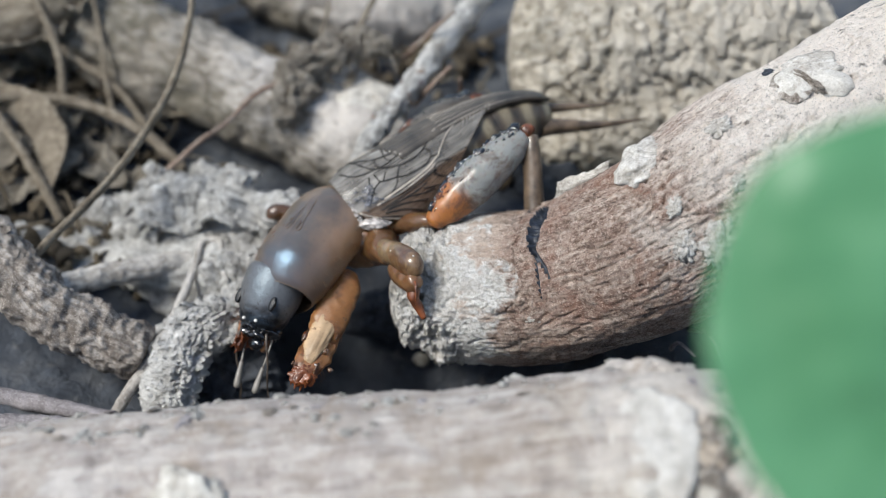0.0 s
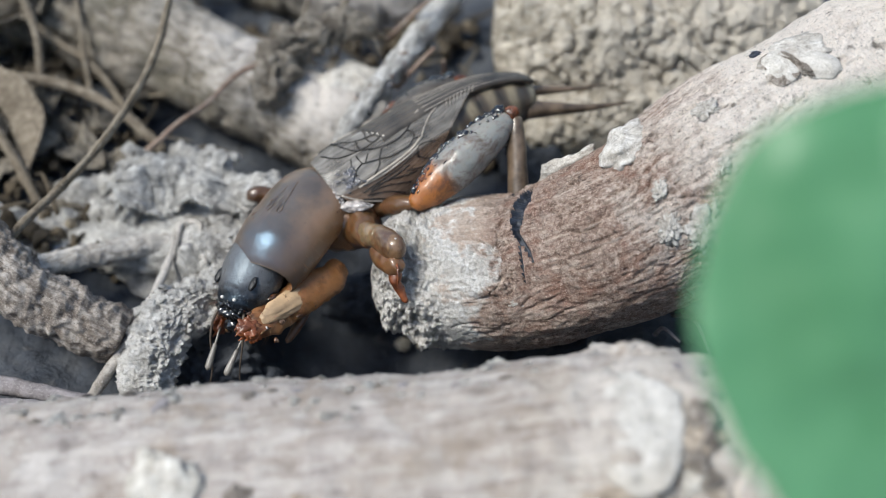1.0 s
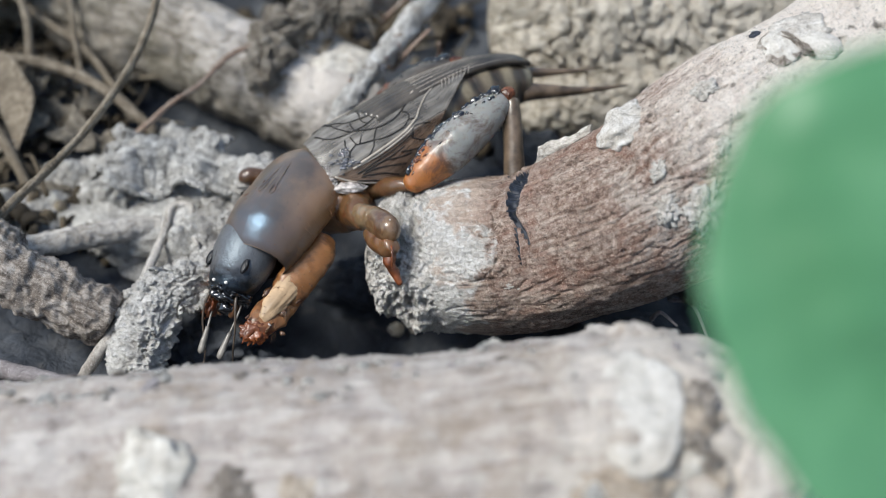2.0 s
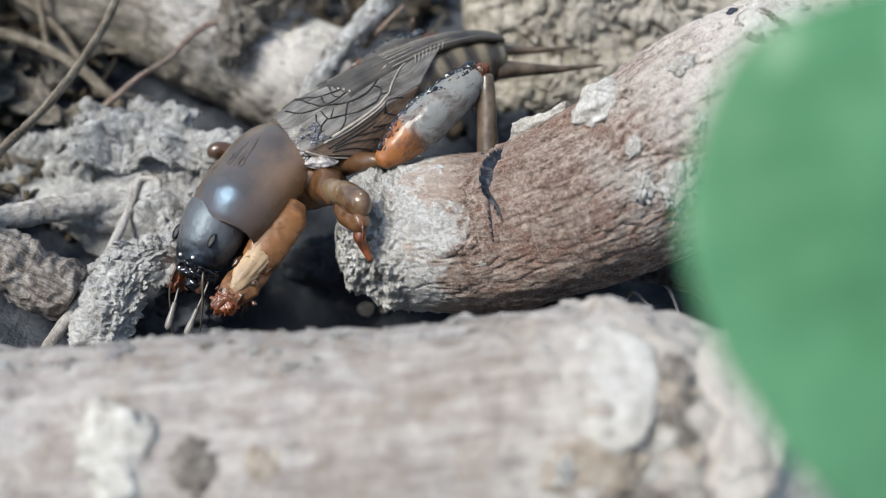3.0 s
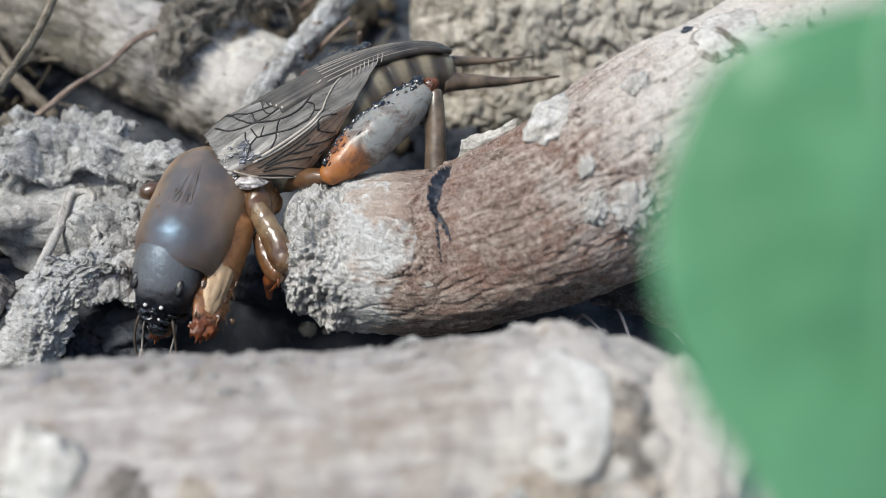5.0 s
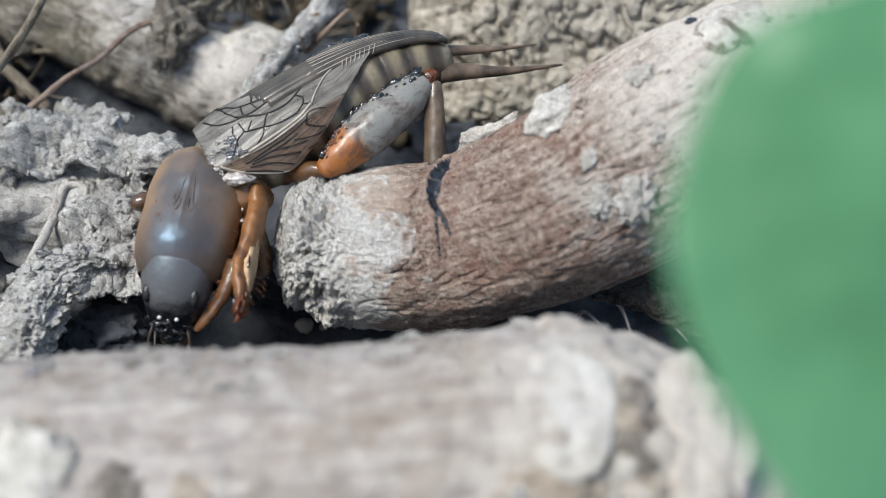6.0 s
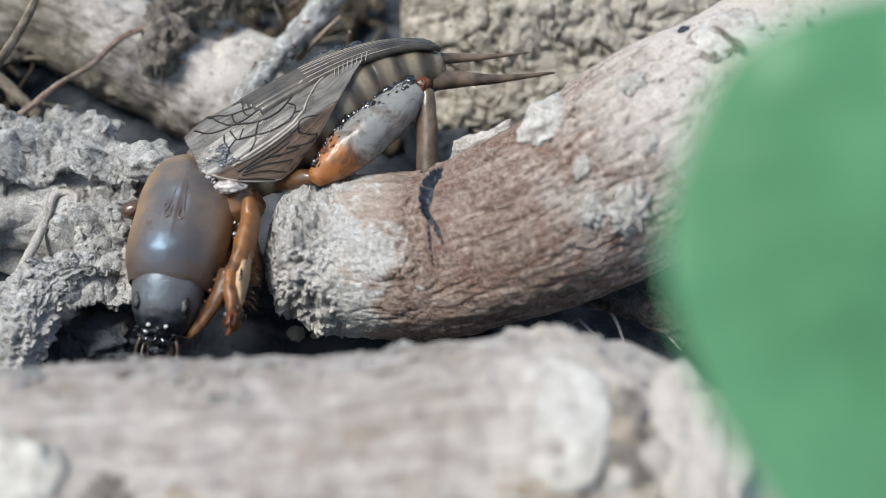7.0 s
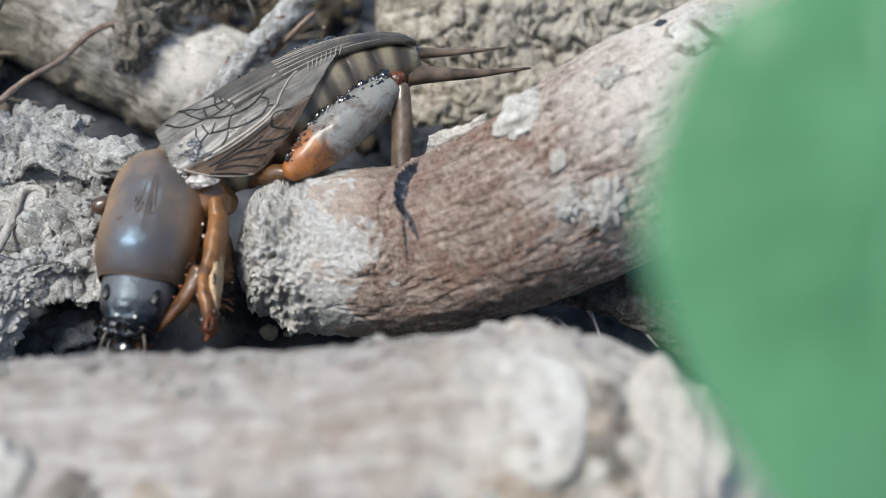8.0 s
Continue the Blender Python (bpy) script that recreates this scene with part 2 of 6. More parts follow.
def branch_bark():
    """Brown bark that crumbles to pale granular wood where the mesh attribute 'worn' rises."""
    k = Nodes("brown_bark_with_worn_end")
    # paler far bark, with light on the upper side put into the colour
    brown, n1 = bark_look(k, (0.036, 0.024, 0.019), (0.275, 0.185, 0.145), (0.60, 0.485, 0.41), (0.42, 0.355, 0.31), across=13, along=1.6, fine=1500, patch=130,
                          stain_at=(0.48, 0.66), streaky=0.45, relief=0.9, rust=(0.27, 0.135, 0.095), bleach_and_light=(0.021, 0.039, (0.86, 0.79, 0.72), (0.70, 0.1, 0.70)))
    pale, n2 = bark_look(k, (0.38, 0.355, 0.32), (0.72, 0.69, 0.645), (0.93, 0.91, 0.88), (0.58, 0.535, 0.48), across=9, along=9, fine=2200, patch=420, relief=0.9, streaky=0.2)
    at = k.n("ShaderNodeAttribute")
    at.attribute_name = "worn"
    ob = k.coords("Object", (1, 1, 1))
    f = k.math("ADD", at.outputs["Fac"], k.math("MULTIPLY", k.math("SUBTRACT", k.noise(ob, 1100, 8, 0.75, 0.5), 0.5), 1.7))
    f = k.ramp(f, [(0.30, grey(0)), (0.72, grey(1))])
    nor = k.n("ShaderNodeMix")
    nor.data_type = "VECTOR"
    k.l(f, nor.inputs[0]), k.l(n1, nor.inputs[4]), k.l(n2, nor.inputs[5])
    # the bark thins to tan between the worn end and the sound bark
    thin = k.n("ShaderNodeAttribute")
    thin.attribute_name = "thinned"
    fade = k.math("ADD", thin.outputs["Fac"], k.math("MULTIPLY", k.math("SUBTRACT", k.noise(k.coords("UV", (9, 1.5, 1)), 1.0, 6, 0.65), 0.5), 1.3))
    brown = k.mix(k.ramp(fade, [(0.20, grey(0)), (0.80, grey(0.85))]), brown, k.mix(0.62, brown, (0.70, 0.575, 0.475)))
    return k.done(k.mix(f, brown, pale), k.mix(f, grey(0.8), grey(0.36)), nor.outputs[1], Specular_IOR_Level=0.4)


BRANCH = branch_bark()
LICHENED = bark("lichen_crusted_stick", (0.10, 0.088, 0.075), (0.46, 0.445, 0.415), (0.80, 0.79, 0.76), (0.20, 0.17, 0.14), across=10, along=3, fine=1100, patch=300, stain_at=(0.52, 0.64), relief=0.9, rough=0.6, gloss=0.4)
TWIG = bark("pale_twig_bark", (0.15, 0.135, 0.12), (0.42, 0.39, 0.355), (0.60, 0.57, 0.53), (0.27, 0.24, 0.21), across=12, along=3, fine=1200, patch=240, relief=0.5)
PALE = bark("pale_bare_wood", (0.15, 0.125, 0.115), (0.37, 0.328, 0.302), (0.52, 0.485, 0.455), (0.30, 0.265, 0.25), stain_at=(0.50, 0.70), across=9, along=1.0, fine=500, patch=90, relief=0.5, rust=(0.24, 0.185, 0.14), bleach_and_light=(0.0, 0.026, (0.58, 0.53, 0.47), (1, 0, 0)))
KNOTWOOD = bark("pale_knot_wood", (0.20, 0.178, 0.155), (0.46, 0.43, 0.385), (0.66, 0.635, 0.59), (0.36, 0.325, 0.285), across=7, along=7, fine=900, patch=260)
CHALK = bark("chalky_pale_wood", (0.22, 0.198, 0.172), (0.55, 0.512, 0.465), (0.76, 0.73, 0.685), (0.42, 0.372, 0.32), across=7, along=7, fine=1100, patch=260, relief=0.7)
WHITEKNOT = bark("white_knot_wood", (0.28, 0.255, 0.23), (0.46, 0.436, 0.40), (0.58, 0.555, 0.52), (0.40, 0.36, 0.315), across=6, along=6, fine=700, patch=200)
TANWOOD = bark("tan_rotted_wood", (0.12, 0.092, 0.070), (0.33, 0.275, 0.222), (0.48, 0.42, 0.355), (0.23, 0.18, 0.14), across=6, along=6, fine=800, patch=260)
FLAKE = bark("grey_flaky_bark", (0.11, 0.104, 0.096), (0.44, 0.426, 0.40), (0.74, 0.725, 0.69), (0.34, 0.32, 0.295), across=5, along=4, fine=1300, patch=240, relief=0.8, rough=0.6, gloss=0.4)
GRAINY = bark("grainy_grey_bark", (0.20, 0.19, 0.178), (0.64, 0.622, 0.59), (0.80, 0.785, 0.755), (0.46, 0.44, 0.41), across=8, along=2, fine=1500, patch=300, relief=0.9, rough=0.5, gloss=0.5)
ROOT = bark("root_bark", (0.055, 0.045, 0.038), (0.20, 0.168, 0.143), (0.46, 0.42, 0.38), (0.12, 0.10, 0.085), across=12, along=4, fine=900, patch=220, relief=0.6)
DARKROOT = bark("dark_root_bark", (0.02, 0.018, 0.017), (0.07, 0.062, 0.058), (0.17, 0.155, 0.145), (0.045, 0.04, 0.037), across=12, along=4, fine=900, patch=220, relief=0.7)
# pale log end, plus the log's lit top put into the bark colour
BACKLOG = bark("grey_brown_log_bark", (0.06, 0.050, 0.038), (0.175, 0.152, 0.122), (0.34, 0.305, 0.26), (0.095, 0.086, 0.058), stain_at=(0.46, 0.64), across=9, along=3, fine=600, patch=95, relief=0.6, bleach_and_light=(-0.0125, -0.0045, (0.62, 0.575, 0.535), (0.5, 0, 0.87)))
STUMP = bark("tan_wrinkled_bark", (0.095, 0.078, 0.055), (0.40, 0.347, 0.278), (0.68, 0.62, 0.525), (0.14, 0.118, 0.085), stain_at=(0.52, 0.64), across=9, along=6, fine=500, patch=95, relief=0.8, bleach_and_light=(0.004, 0.026, (0.58, 0.53, 0.46), (1, 0, 0)))
DRY = bark("dry_stalk", (0.055, 0.041, 0.029), (0.15, 0.122, 0.09), (0.29, 0.25, 0.195), (0.105, 0.085, 0.062), across=30, along=3, fine=900, patch=200, relief=0.3)
REDROOT = bark("red_brown_rootlet", (0.07, 0.042, 0.030), (0.20, 0.13, 0.098), (0.33, 0.265, 0.215), (0.31, 0.275, 0.24), across=20, along=3, patch=160, relief=0.3)
FUZZ = bark("fibrous_root_mat", (0.07, 0.058, 0.045), (0.22, 0.19, 0.155), (0.38, 0.345, 0.30), (0.13, 0.11, 0.09), across=14, along=6, fine=1400, patch=300, relief=0.9)
DEADLEAF = bark("faded_dead_leaf", (0.050, 0.043, 0.034), (0.17, 0.147, 0.116), (0.31, 0.275, 0.225), (0.095, 0.088, 0.078), across=4, along=4, fine=700, patch=150, relief=0.6)
MAUVE = bark("mauve_grey_twig", (0.10, 0.09, 0.095), (0.24, 0.22, 0.225), (0.36, 0.335, 0.34), (0.17, 0.15, 0.15), across=10, along=2, patch=200, relief=0.3)


def soil_material():
    k = Nodes("dark_damp_soil")
    ob = k.coords("Object", (1, 1, 1))
    a, b, c = k.noise(ob, 130, 6, 0.6), k.noise(ob, 900, 8, 0.7), k.noise(ob, 350, 5, 0.6, 0.4)
    col = k.ramp(a, [(0.35, (0.022, 0.026, 0.034)), (0.52, (0.052, 0.060, 0.074)), (0.70, (0.115, 0.118, 0.125))])
    col = k.mix(k.ramp(c, [(0.60, grey(0)), (0.72, grey(0.6))]), col, (0.12, 0.115, 0.11))
    nor = k.bump(c, 0.7, 0.0012)
    nor = k.bump(b, 0.6, 0.0005, nor)
    return k.done(col, k.ramp(a, [(0.3, grey(0.45)), (0.7, grey(0.9))]), nor, Specular_IOR_Level=0.35)


def plain(name, colour, rough=0.5, var=0.35, scale=700, bump=0.2, **v):
    """A small surface of one colour with mottling and fine relief."""
    k = Nodes(name)
    ob = k.coords("Object", (1, 1, 1))
    a = k.noise(ob, scale, 5, 0.6)
    dark = tuple(c * (1 - var) for c in colour)
    pale = tuple(min(1, c * (1 + var)) for c in colour)
    col = k.ramp(a, [(0.35, dark), (0.5, colour), (0.66, pale)])
    nor = k.bump(k.noise(ob, scale * 3, 4, 0.6), bump, 0.0001)
    return k.done(col, rough, nor, **v)


def leaf_material():
    k = Nodes("green_leaf")
    ob = k.coords("Object", (1, 1, 1))
    a = k.noise(ob, 70, 4, 0.55)
    col = k.ramp(a, [(0.3, (0.085, 0.26, 0.115)), (0.5, (0.122, 0.335, 0.170)), (0.72, (0.175, 0.41, 0.23))])
    tr = k.n("ShaderNodeBsdfTranslucent")
    k.l(k.mix(1.0, col, (0.8, 1.0, 0.45), "MULTIPLY"), tr.inputs[0])
    k.done(col, 0.38, k.bump(k.noise(ob, 260, 4, 0.5), 0.3, 0.0006), Specular_IOR_Level=0.5)
    m = k.n("ShaderNodeMixShader", Fac=0.35)
    k.l(k.b.outputs[0], m.inputs[1]), k.l(tr.outputs[0], m.inputs[2]), k.l(m.outputs[0], k.out.inputs[0])
    return k.m


def shell_material():
    """Pronotum: grey-brown on the back, amber low on the flanks, satin gloss with fine down."""
    k = Nodes("pronotum_shell")
    c = k.n("ShaderNodeTexCoord")
    sep = k.n("ShaderNodeSeparateXYZ")
    k.l(c.outputs["Object"], sep.inputs[0])
    ob = k.coords("Object", (1, 1, 1))
    a, b = k.noise(ob, 260, 4, 0.55), k.noise(ob, 1500, 6, 0.65)
    low = k.math("ADD", k.math("MULTIPLY", k.math("SUBTRACT", sep.outputs[2], 0.0043), -150), k.math("MULTIPLY", a, 0.7))
    col = k.ramp(low, [(0.10, (0.070, 0.057, 0.046)), (0.34, (0.105, 0.080, 0.060)), (0.62, (0.26, 0.165, 0.098)), (1.0, (0.34, 0.175, 0.072))])
    fwd = k.math("ADD", k.math("MULTIPLY", sep.outputs[0], 110), k.math("MULTIPLY", a, 0.4))
    col = k.mix(k.ramp(fwd, [(0.25, grey(0)), (0.95, grey(0.8))]), col, (0.036, 0.034, 0.034))
    col = k.mix(k.ramp(b, [(0.62, grey(0)), (0.75, grey(0.35))]), col, (0.045, 0.03, 0.022))
    nor = k.bump(b, 0.08, 0.0002)
    # blue specular tint stands in for sky light in the highlight
    return k.done(col, k.ramp(a, [(0.35, grey(0.36)), (0.7, grey(0.44))]), nor, Coat_Weight=0.05, Coat_Roughness=0.2, Specular_IOR_Level=0.95, Specular_Tint=(0.42, 0.70, 1.0, 1.0),
                  Subsurface_Weight=0.12, Subsurface_Radius=(0.002, 0.001, 0.0005))


def membrane_material():
    """Fore wing: smoky, thin, partly see-through, glossy; tan over the flank."""
    k = Nodes("wing_membrane")
    ob = k.coords("Object", (1, 1, 1))
    a = k.noise(ob, 260, 4, 0.55, 0.4)
    streak = k.noise(k.coords("UV", (1.2, 16, 1)), 1.0, 5, 0.6, 0.4)
    tone = k.math("ADD", k.math("MULTIPLY", a, 0.5), k.math("MULTIPLY", streak, 0.5))
    col = k.ramp(tone, [(0.38, (0.075, 0.067, 0.059)), (0.50, (0.19, 0.174, 0.155)), (0.64, (0.36, 0.34, 0.312))])
    across = k.n("ShaderNodeSeparateXYZ")
    k.l(k.coords("UV", (0.5, 0.5, 1)), across.inputs[0])
    flank = k.ramp(tone, [(0.38, (0.085, 0.050, 0.034)), (0.5, (0.22, 0.140, 0.094)), (0.64, (0.38, 0.26, 0.18))])
    col = k.mix(k.ramp(across.outputs[1], [(0.58, grey(0)), (0.66, grey(0.9))]), col, flank)
    k.done(col, 0.45, k.bump(streak, 0.3, 0.0003), Coat_Weight=0.25, Coat_Roughness=0.15)
    tp = k.n("ShaderNodeBsdfTransparent")
    m = k.n("ShaderNodeMixShader", Fac=0.30)
    k.l(k.b.outputs[0], m.inputs[1]), k.l(tp.outputs[0], m.inputs[2]), k.l(m.outputs[0], k.out.inputs[0])
    return k.m


def leg_material(name, base, tip, at, spread, rough=0.36, coat=0.6, patchy=0.55):
    """Horny leg whose colour passes from base to tip along its own x axis (metres)."""
    k = Nodes(name)
    c = k.n("ShaderNodeTexCoord")
    sep = k.n("ShaderNodeSeparateXYZ")
    k.l(c.outputs["Object"], sep.inputs[0])
    ob = k.coords("Object", (1, 1, 1))
    a, b = k.noise(ob, 500, 4, 0.6), k.noise(ob, 1800, 5, 0.6)
    f = k.math("ADD", k.math("MULTIPLY", k.math("SUBTRACT", sep.outputs[0], at), 1 / spread), a)
    col = k.ramp(f, [(0.25, base), (0.75, tip)])
    col = k.mix(k.ramp(b, [(0.52, grey(0)), (0.70, grey(0.3))]), col, tuple(x * 0.35 for x in base))
    cream = k.noise(ob, 210, 3, 0.5, 0.5)
    col = k.mix(k.ramp(cream, [(0.50, grey(0)), (0.56, grey(patchy))]), col, tuple(min(0.6, x * 1.5 + 0.03) for x in base))
    grime = k.noise(ob, 330, 6, 0.7, 0.8)
    col = k.mix(k.ramp(grime, [(0.50, grey(0)), (0.63, grey(0.75))]), col, (0.06, 0.025, 0.012))
    return k.done(col, rough, k.bump(b, 0.14, 0.0003), Coat_Weight=coat, Coat_Roughness=0.09,
                  Subsurface_Weight=0.25, Subsurface_Radius=(0.0015, 0.0006, 0.0003))


def head_material():
    """Head shell: slate on the crown, black towards the mouth (own x axis), with sky reflection and shade put into the
    colour.
    """
    k = Nodes("slate_black_head_shell")
    c, sep = k.n("ShaderNodeTexCoord"), k.n("ShaderNodeSeparateXYZ")
    k.l(c.outputs["Object"], sep.inputs[0])
    ob = k.coords("Object", (1, 1, 1))
    a, b = k.noise(ob, 600, 5, 0.6), k.noise(ob, 1800, 5, 0.65)
    f = k.math("ADD", k.math("MULTIPLY", k.math("SUBTRACT", sep.outputs[0], 0.0018), 420), a)
    # slate crown holds the sky's reflection; the black front also holds shade
    col = k.ramp(f, [(0.05, (0.095, 0.095, 0.098)), (0.36, (0.050, 0.050, 0.053)), (0.62, (0.005, 0.005, 0.006))])
    return k.done(col, k.ramp(b, [(0.35, grey(0.26)), (0.7, grey(0.38))]), k.bump(b, 0.35, 0.0003), Coat_Weight=0.1, Coat_Roughness=0.15,
                  Specular_IOR_Level=0.65, Specular_Tint=(0.60, 0.82, 1.0, 1.0))


SOIL = soil_material()
LEAF = leaf_material()
SHELL = shell_material()
MEMBRANE = membrane_material()
CRACK = plain("blue_black_crack", (0.016, 0.020, 0.030), 0.38, 0.8, 1800, 0.9)
VEIN = plain("dark_wing_vein", (0.009, 0.007, 0.006), 0.6, 0.3, 900, 0.1)
PALEVEIN = plain("pale_wing_rib", (0.36, 0.315, 0.265), 0.5, 0.2, 900, 0.1)
HEADMAT = head_material()
EYE = plain("black_eye", (0.006, 0.006, 0.007), 0.1, 0.2, 900, 0.0, Coat_Weight=1.0, Coat_Roughness=0.05)
DULLEYE = plain("matt_black_eye", (0.006, 0.006, 0.007), 0.42, 0.4, 1200, 0.3)
OCELLUS = plain("pale_ocellus", (0.75, 0.72, 0.66), 0.2, 0.1, 900, 0.0, Coat_Weight=1.0)
AMBER = leg_material("amber_horn", (0.15, 0.075, 0.032), (0.22, 0.10, 0.038), 0.003, 0.006)
BROWNHORN = leg_material("dark_brown_horn", (0.075, 0.038, 0.019), (0.13, 0.062, 0.027), 0.002, 0.006)
OLIVEHORN = leg_material("olive_brown_horn", (0.20, 0.135, 0.075), (0.13, 0.065, 0.028), 0.003, 0.005, 0.3, 0.7, 0.3)
REDHORN = plain("red_brown_claw", (0.15, 0.042, 0.013), 0.42, 0.65, 500, 0.25, Coat_Weight=0.3, Coat_Roughness=0.15)
TIBIA = plain("olive_brown_shin", (0.12, 0.085, 0.058), 0.38, 0.6, 380, 0.4, Coat_Weight=0.35, Coat_Roughness=0.12)
PALP = plain("pale_palp", (0.19, 0.175, 0.155), 0.4, 0.4, 600, 0.1, Coat_Weight=0.1)
FEELER = plain("grey_brown_feeler", (0.085, 0.066, 0.052), 0.4, 0.3, 900, 0.1)
WAX = plain("wet_white_joint_skin", (0.34, 0.31, 0.29), 0.08, 0.9, 1500, 0.8, Coat_Weight=0.8, Coat_Roughness=0.08)
WETSKIN = plain("wet_grey_joint_skin", (0.10, 0.10, 0.11), 0.06, 0.9, 1500, 0.8, Coat_Weight=1.0, Coat_Roughness=0.05)
MIDHORN = leg_material("brown_amber_horn", (0.115, 0.056, 0.023), (0.14, 0.060, 0.020), 0.003, 0.006, 0.32, 0.5, 0.3)
FORELEG = leg_material("tan_digging_leg", (0.25, 0.108, 0.036), (0.12, 0.040, 0.014), 0.0074, 0.0050, 0.45, 0.10, 0.35)
CREAM = plain("cream_horn", (0.40, 0.275, 0.165), 0.5, 0.35, 350, 0.3)
GREYFEMUR = leg_material("grey_and_amber_femur", (0.32, 0.112, 0.026), (0.22, 0.22, 0.205), 0.0048, 0.0018, 0.42, 0.25, 0.0)
HINDWING = plain("smoky_folded_hind_wing", (0.058, 0.048, 0.038), 0.38, 0.5, 420, 0.4, Coat_Weight=0.3)
PEBBLE = plain("pale_pebble", (0.42, 0.38, 0.31), 0.6, 0.3, 600, 0.4)


def abdomen_material():
    k = Nodes("banded_abdomen_skin")
    uv = k.coords("UV", (1, 1, 1))
    w = k.n("ShaderNodeTexWave", Scale=1.163, Distortion=0.8, Detail=2.0)
    w.bands_direction = "Y"
    k.l(uv, w.inputs["Vector"])
    a = k.noise(k.coords("Object", (1, 1, 1)), 500, 5, 0.6)
    col = k.ramp(w.outputs["Fac"], [(0.10, (0.030, 0.025, 0.018)), (0.45, (0.085, 0.070, 0.048)), (0.9, (0.22, 0.185, 0.125))])
    col = k.mix(k.ramp(a, [(0.4, grey(0.5)), (0.6, grey(0))]), col, (0.075, 0.052, 0.036))
    return k.done(col, 0.4, k.bump(a, 0.3, 0.0003), Coat_Weight=0.2)


ABDOMEN = abdomen_material()


# ---- ground: damp soil with a hollow under the insect ----
def ground_height(x, y):
    x, y = np.asarray(x, float), np.asarray(y, float)
    z = -2.5 + 5.0 * smooth(-38, -62, x) + 1.5 * smooth(25, 60, y)
    z = z - 9.0 * np.exp(-(((x + 16) / 17) ** 2 + ((y - 5) / 13) ** 2) ** 1.3)
    z = z - 2.5 * np.exp(-((y + 25) / 9) ** 2)
    return z


def build_ground():
    inner = np.arange(-95, 80, 0.75)
    far = 80 * 1.35 ** np.arange(1, 20)
    xs = np.concatenate([-15 - far[::-1], inner, far])
    ys = np.concatenate([-60 - far[::-1], np.arange(-60, 95, 0.75), 15 + far])
    X, Y = np.meshgrid(xs, ys, indexing="ij")
    P = np.stack([X.ravel(), Y.ravel(), 0 * X.ravel()], 1)
    fade = np.exp(-np.hypot(P[:, 0], P[:, 1]) / 400)
    lumps = 1.3 * fbm(P * 0.12, 3, 3) + 0.9 * np.abs(fbm(P * 0.45, 4, 9)) + 0.25 * fbm(P * 1.6, 2, 21)
    P[:, 2] = ground_height(P[:, 0], P[:, 1]) + lumps * fade - 0.3
    nx, ny = X.shape
    F = [(i * ny + j, (i + 1) * ny + j, (i + 1) * ny + j + 1, i * ny + j + 1) for i in range(nx - 1) for j in range(ny - 1)]
    tagged(solid("ground", (P, F, P[:, :2]), SOIL), "dark damp crumbly soil with a hollow", "soil", kind="structure")


build_ground()


# ---- the cut branch on which the insect leans ----
def nearest(V, p):
    return int(np.argmin(((V - np.asarray(p, float)) ** 2).sum(1)))


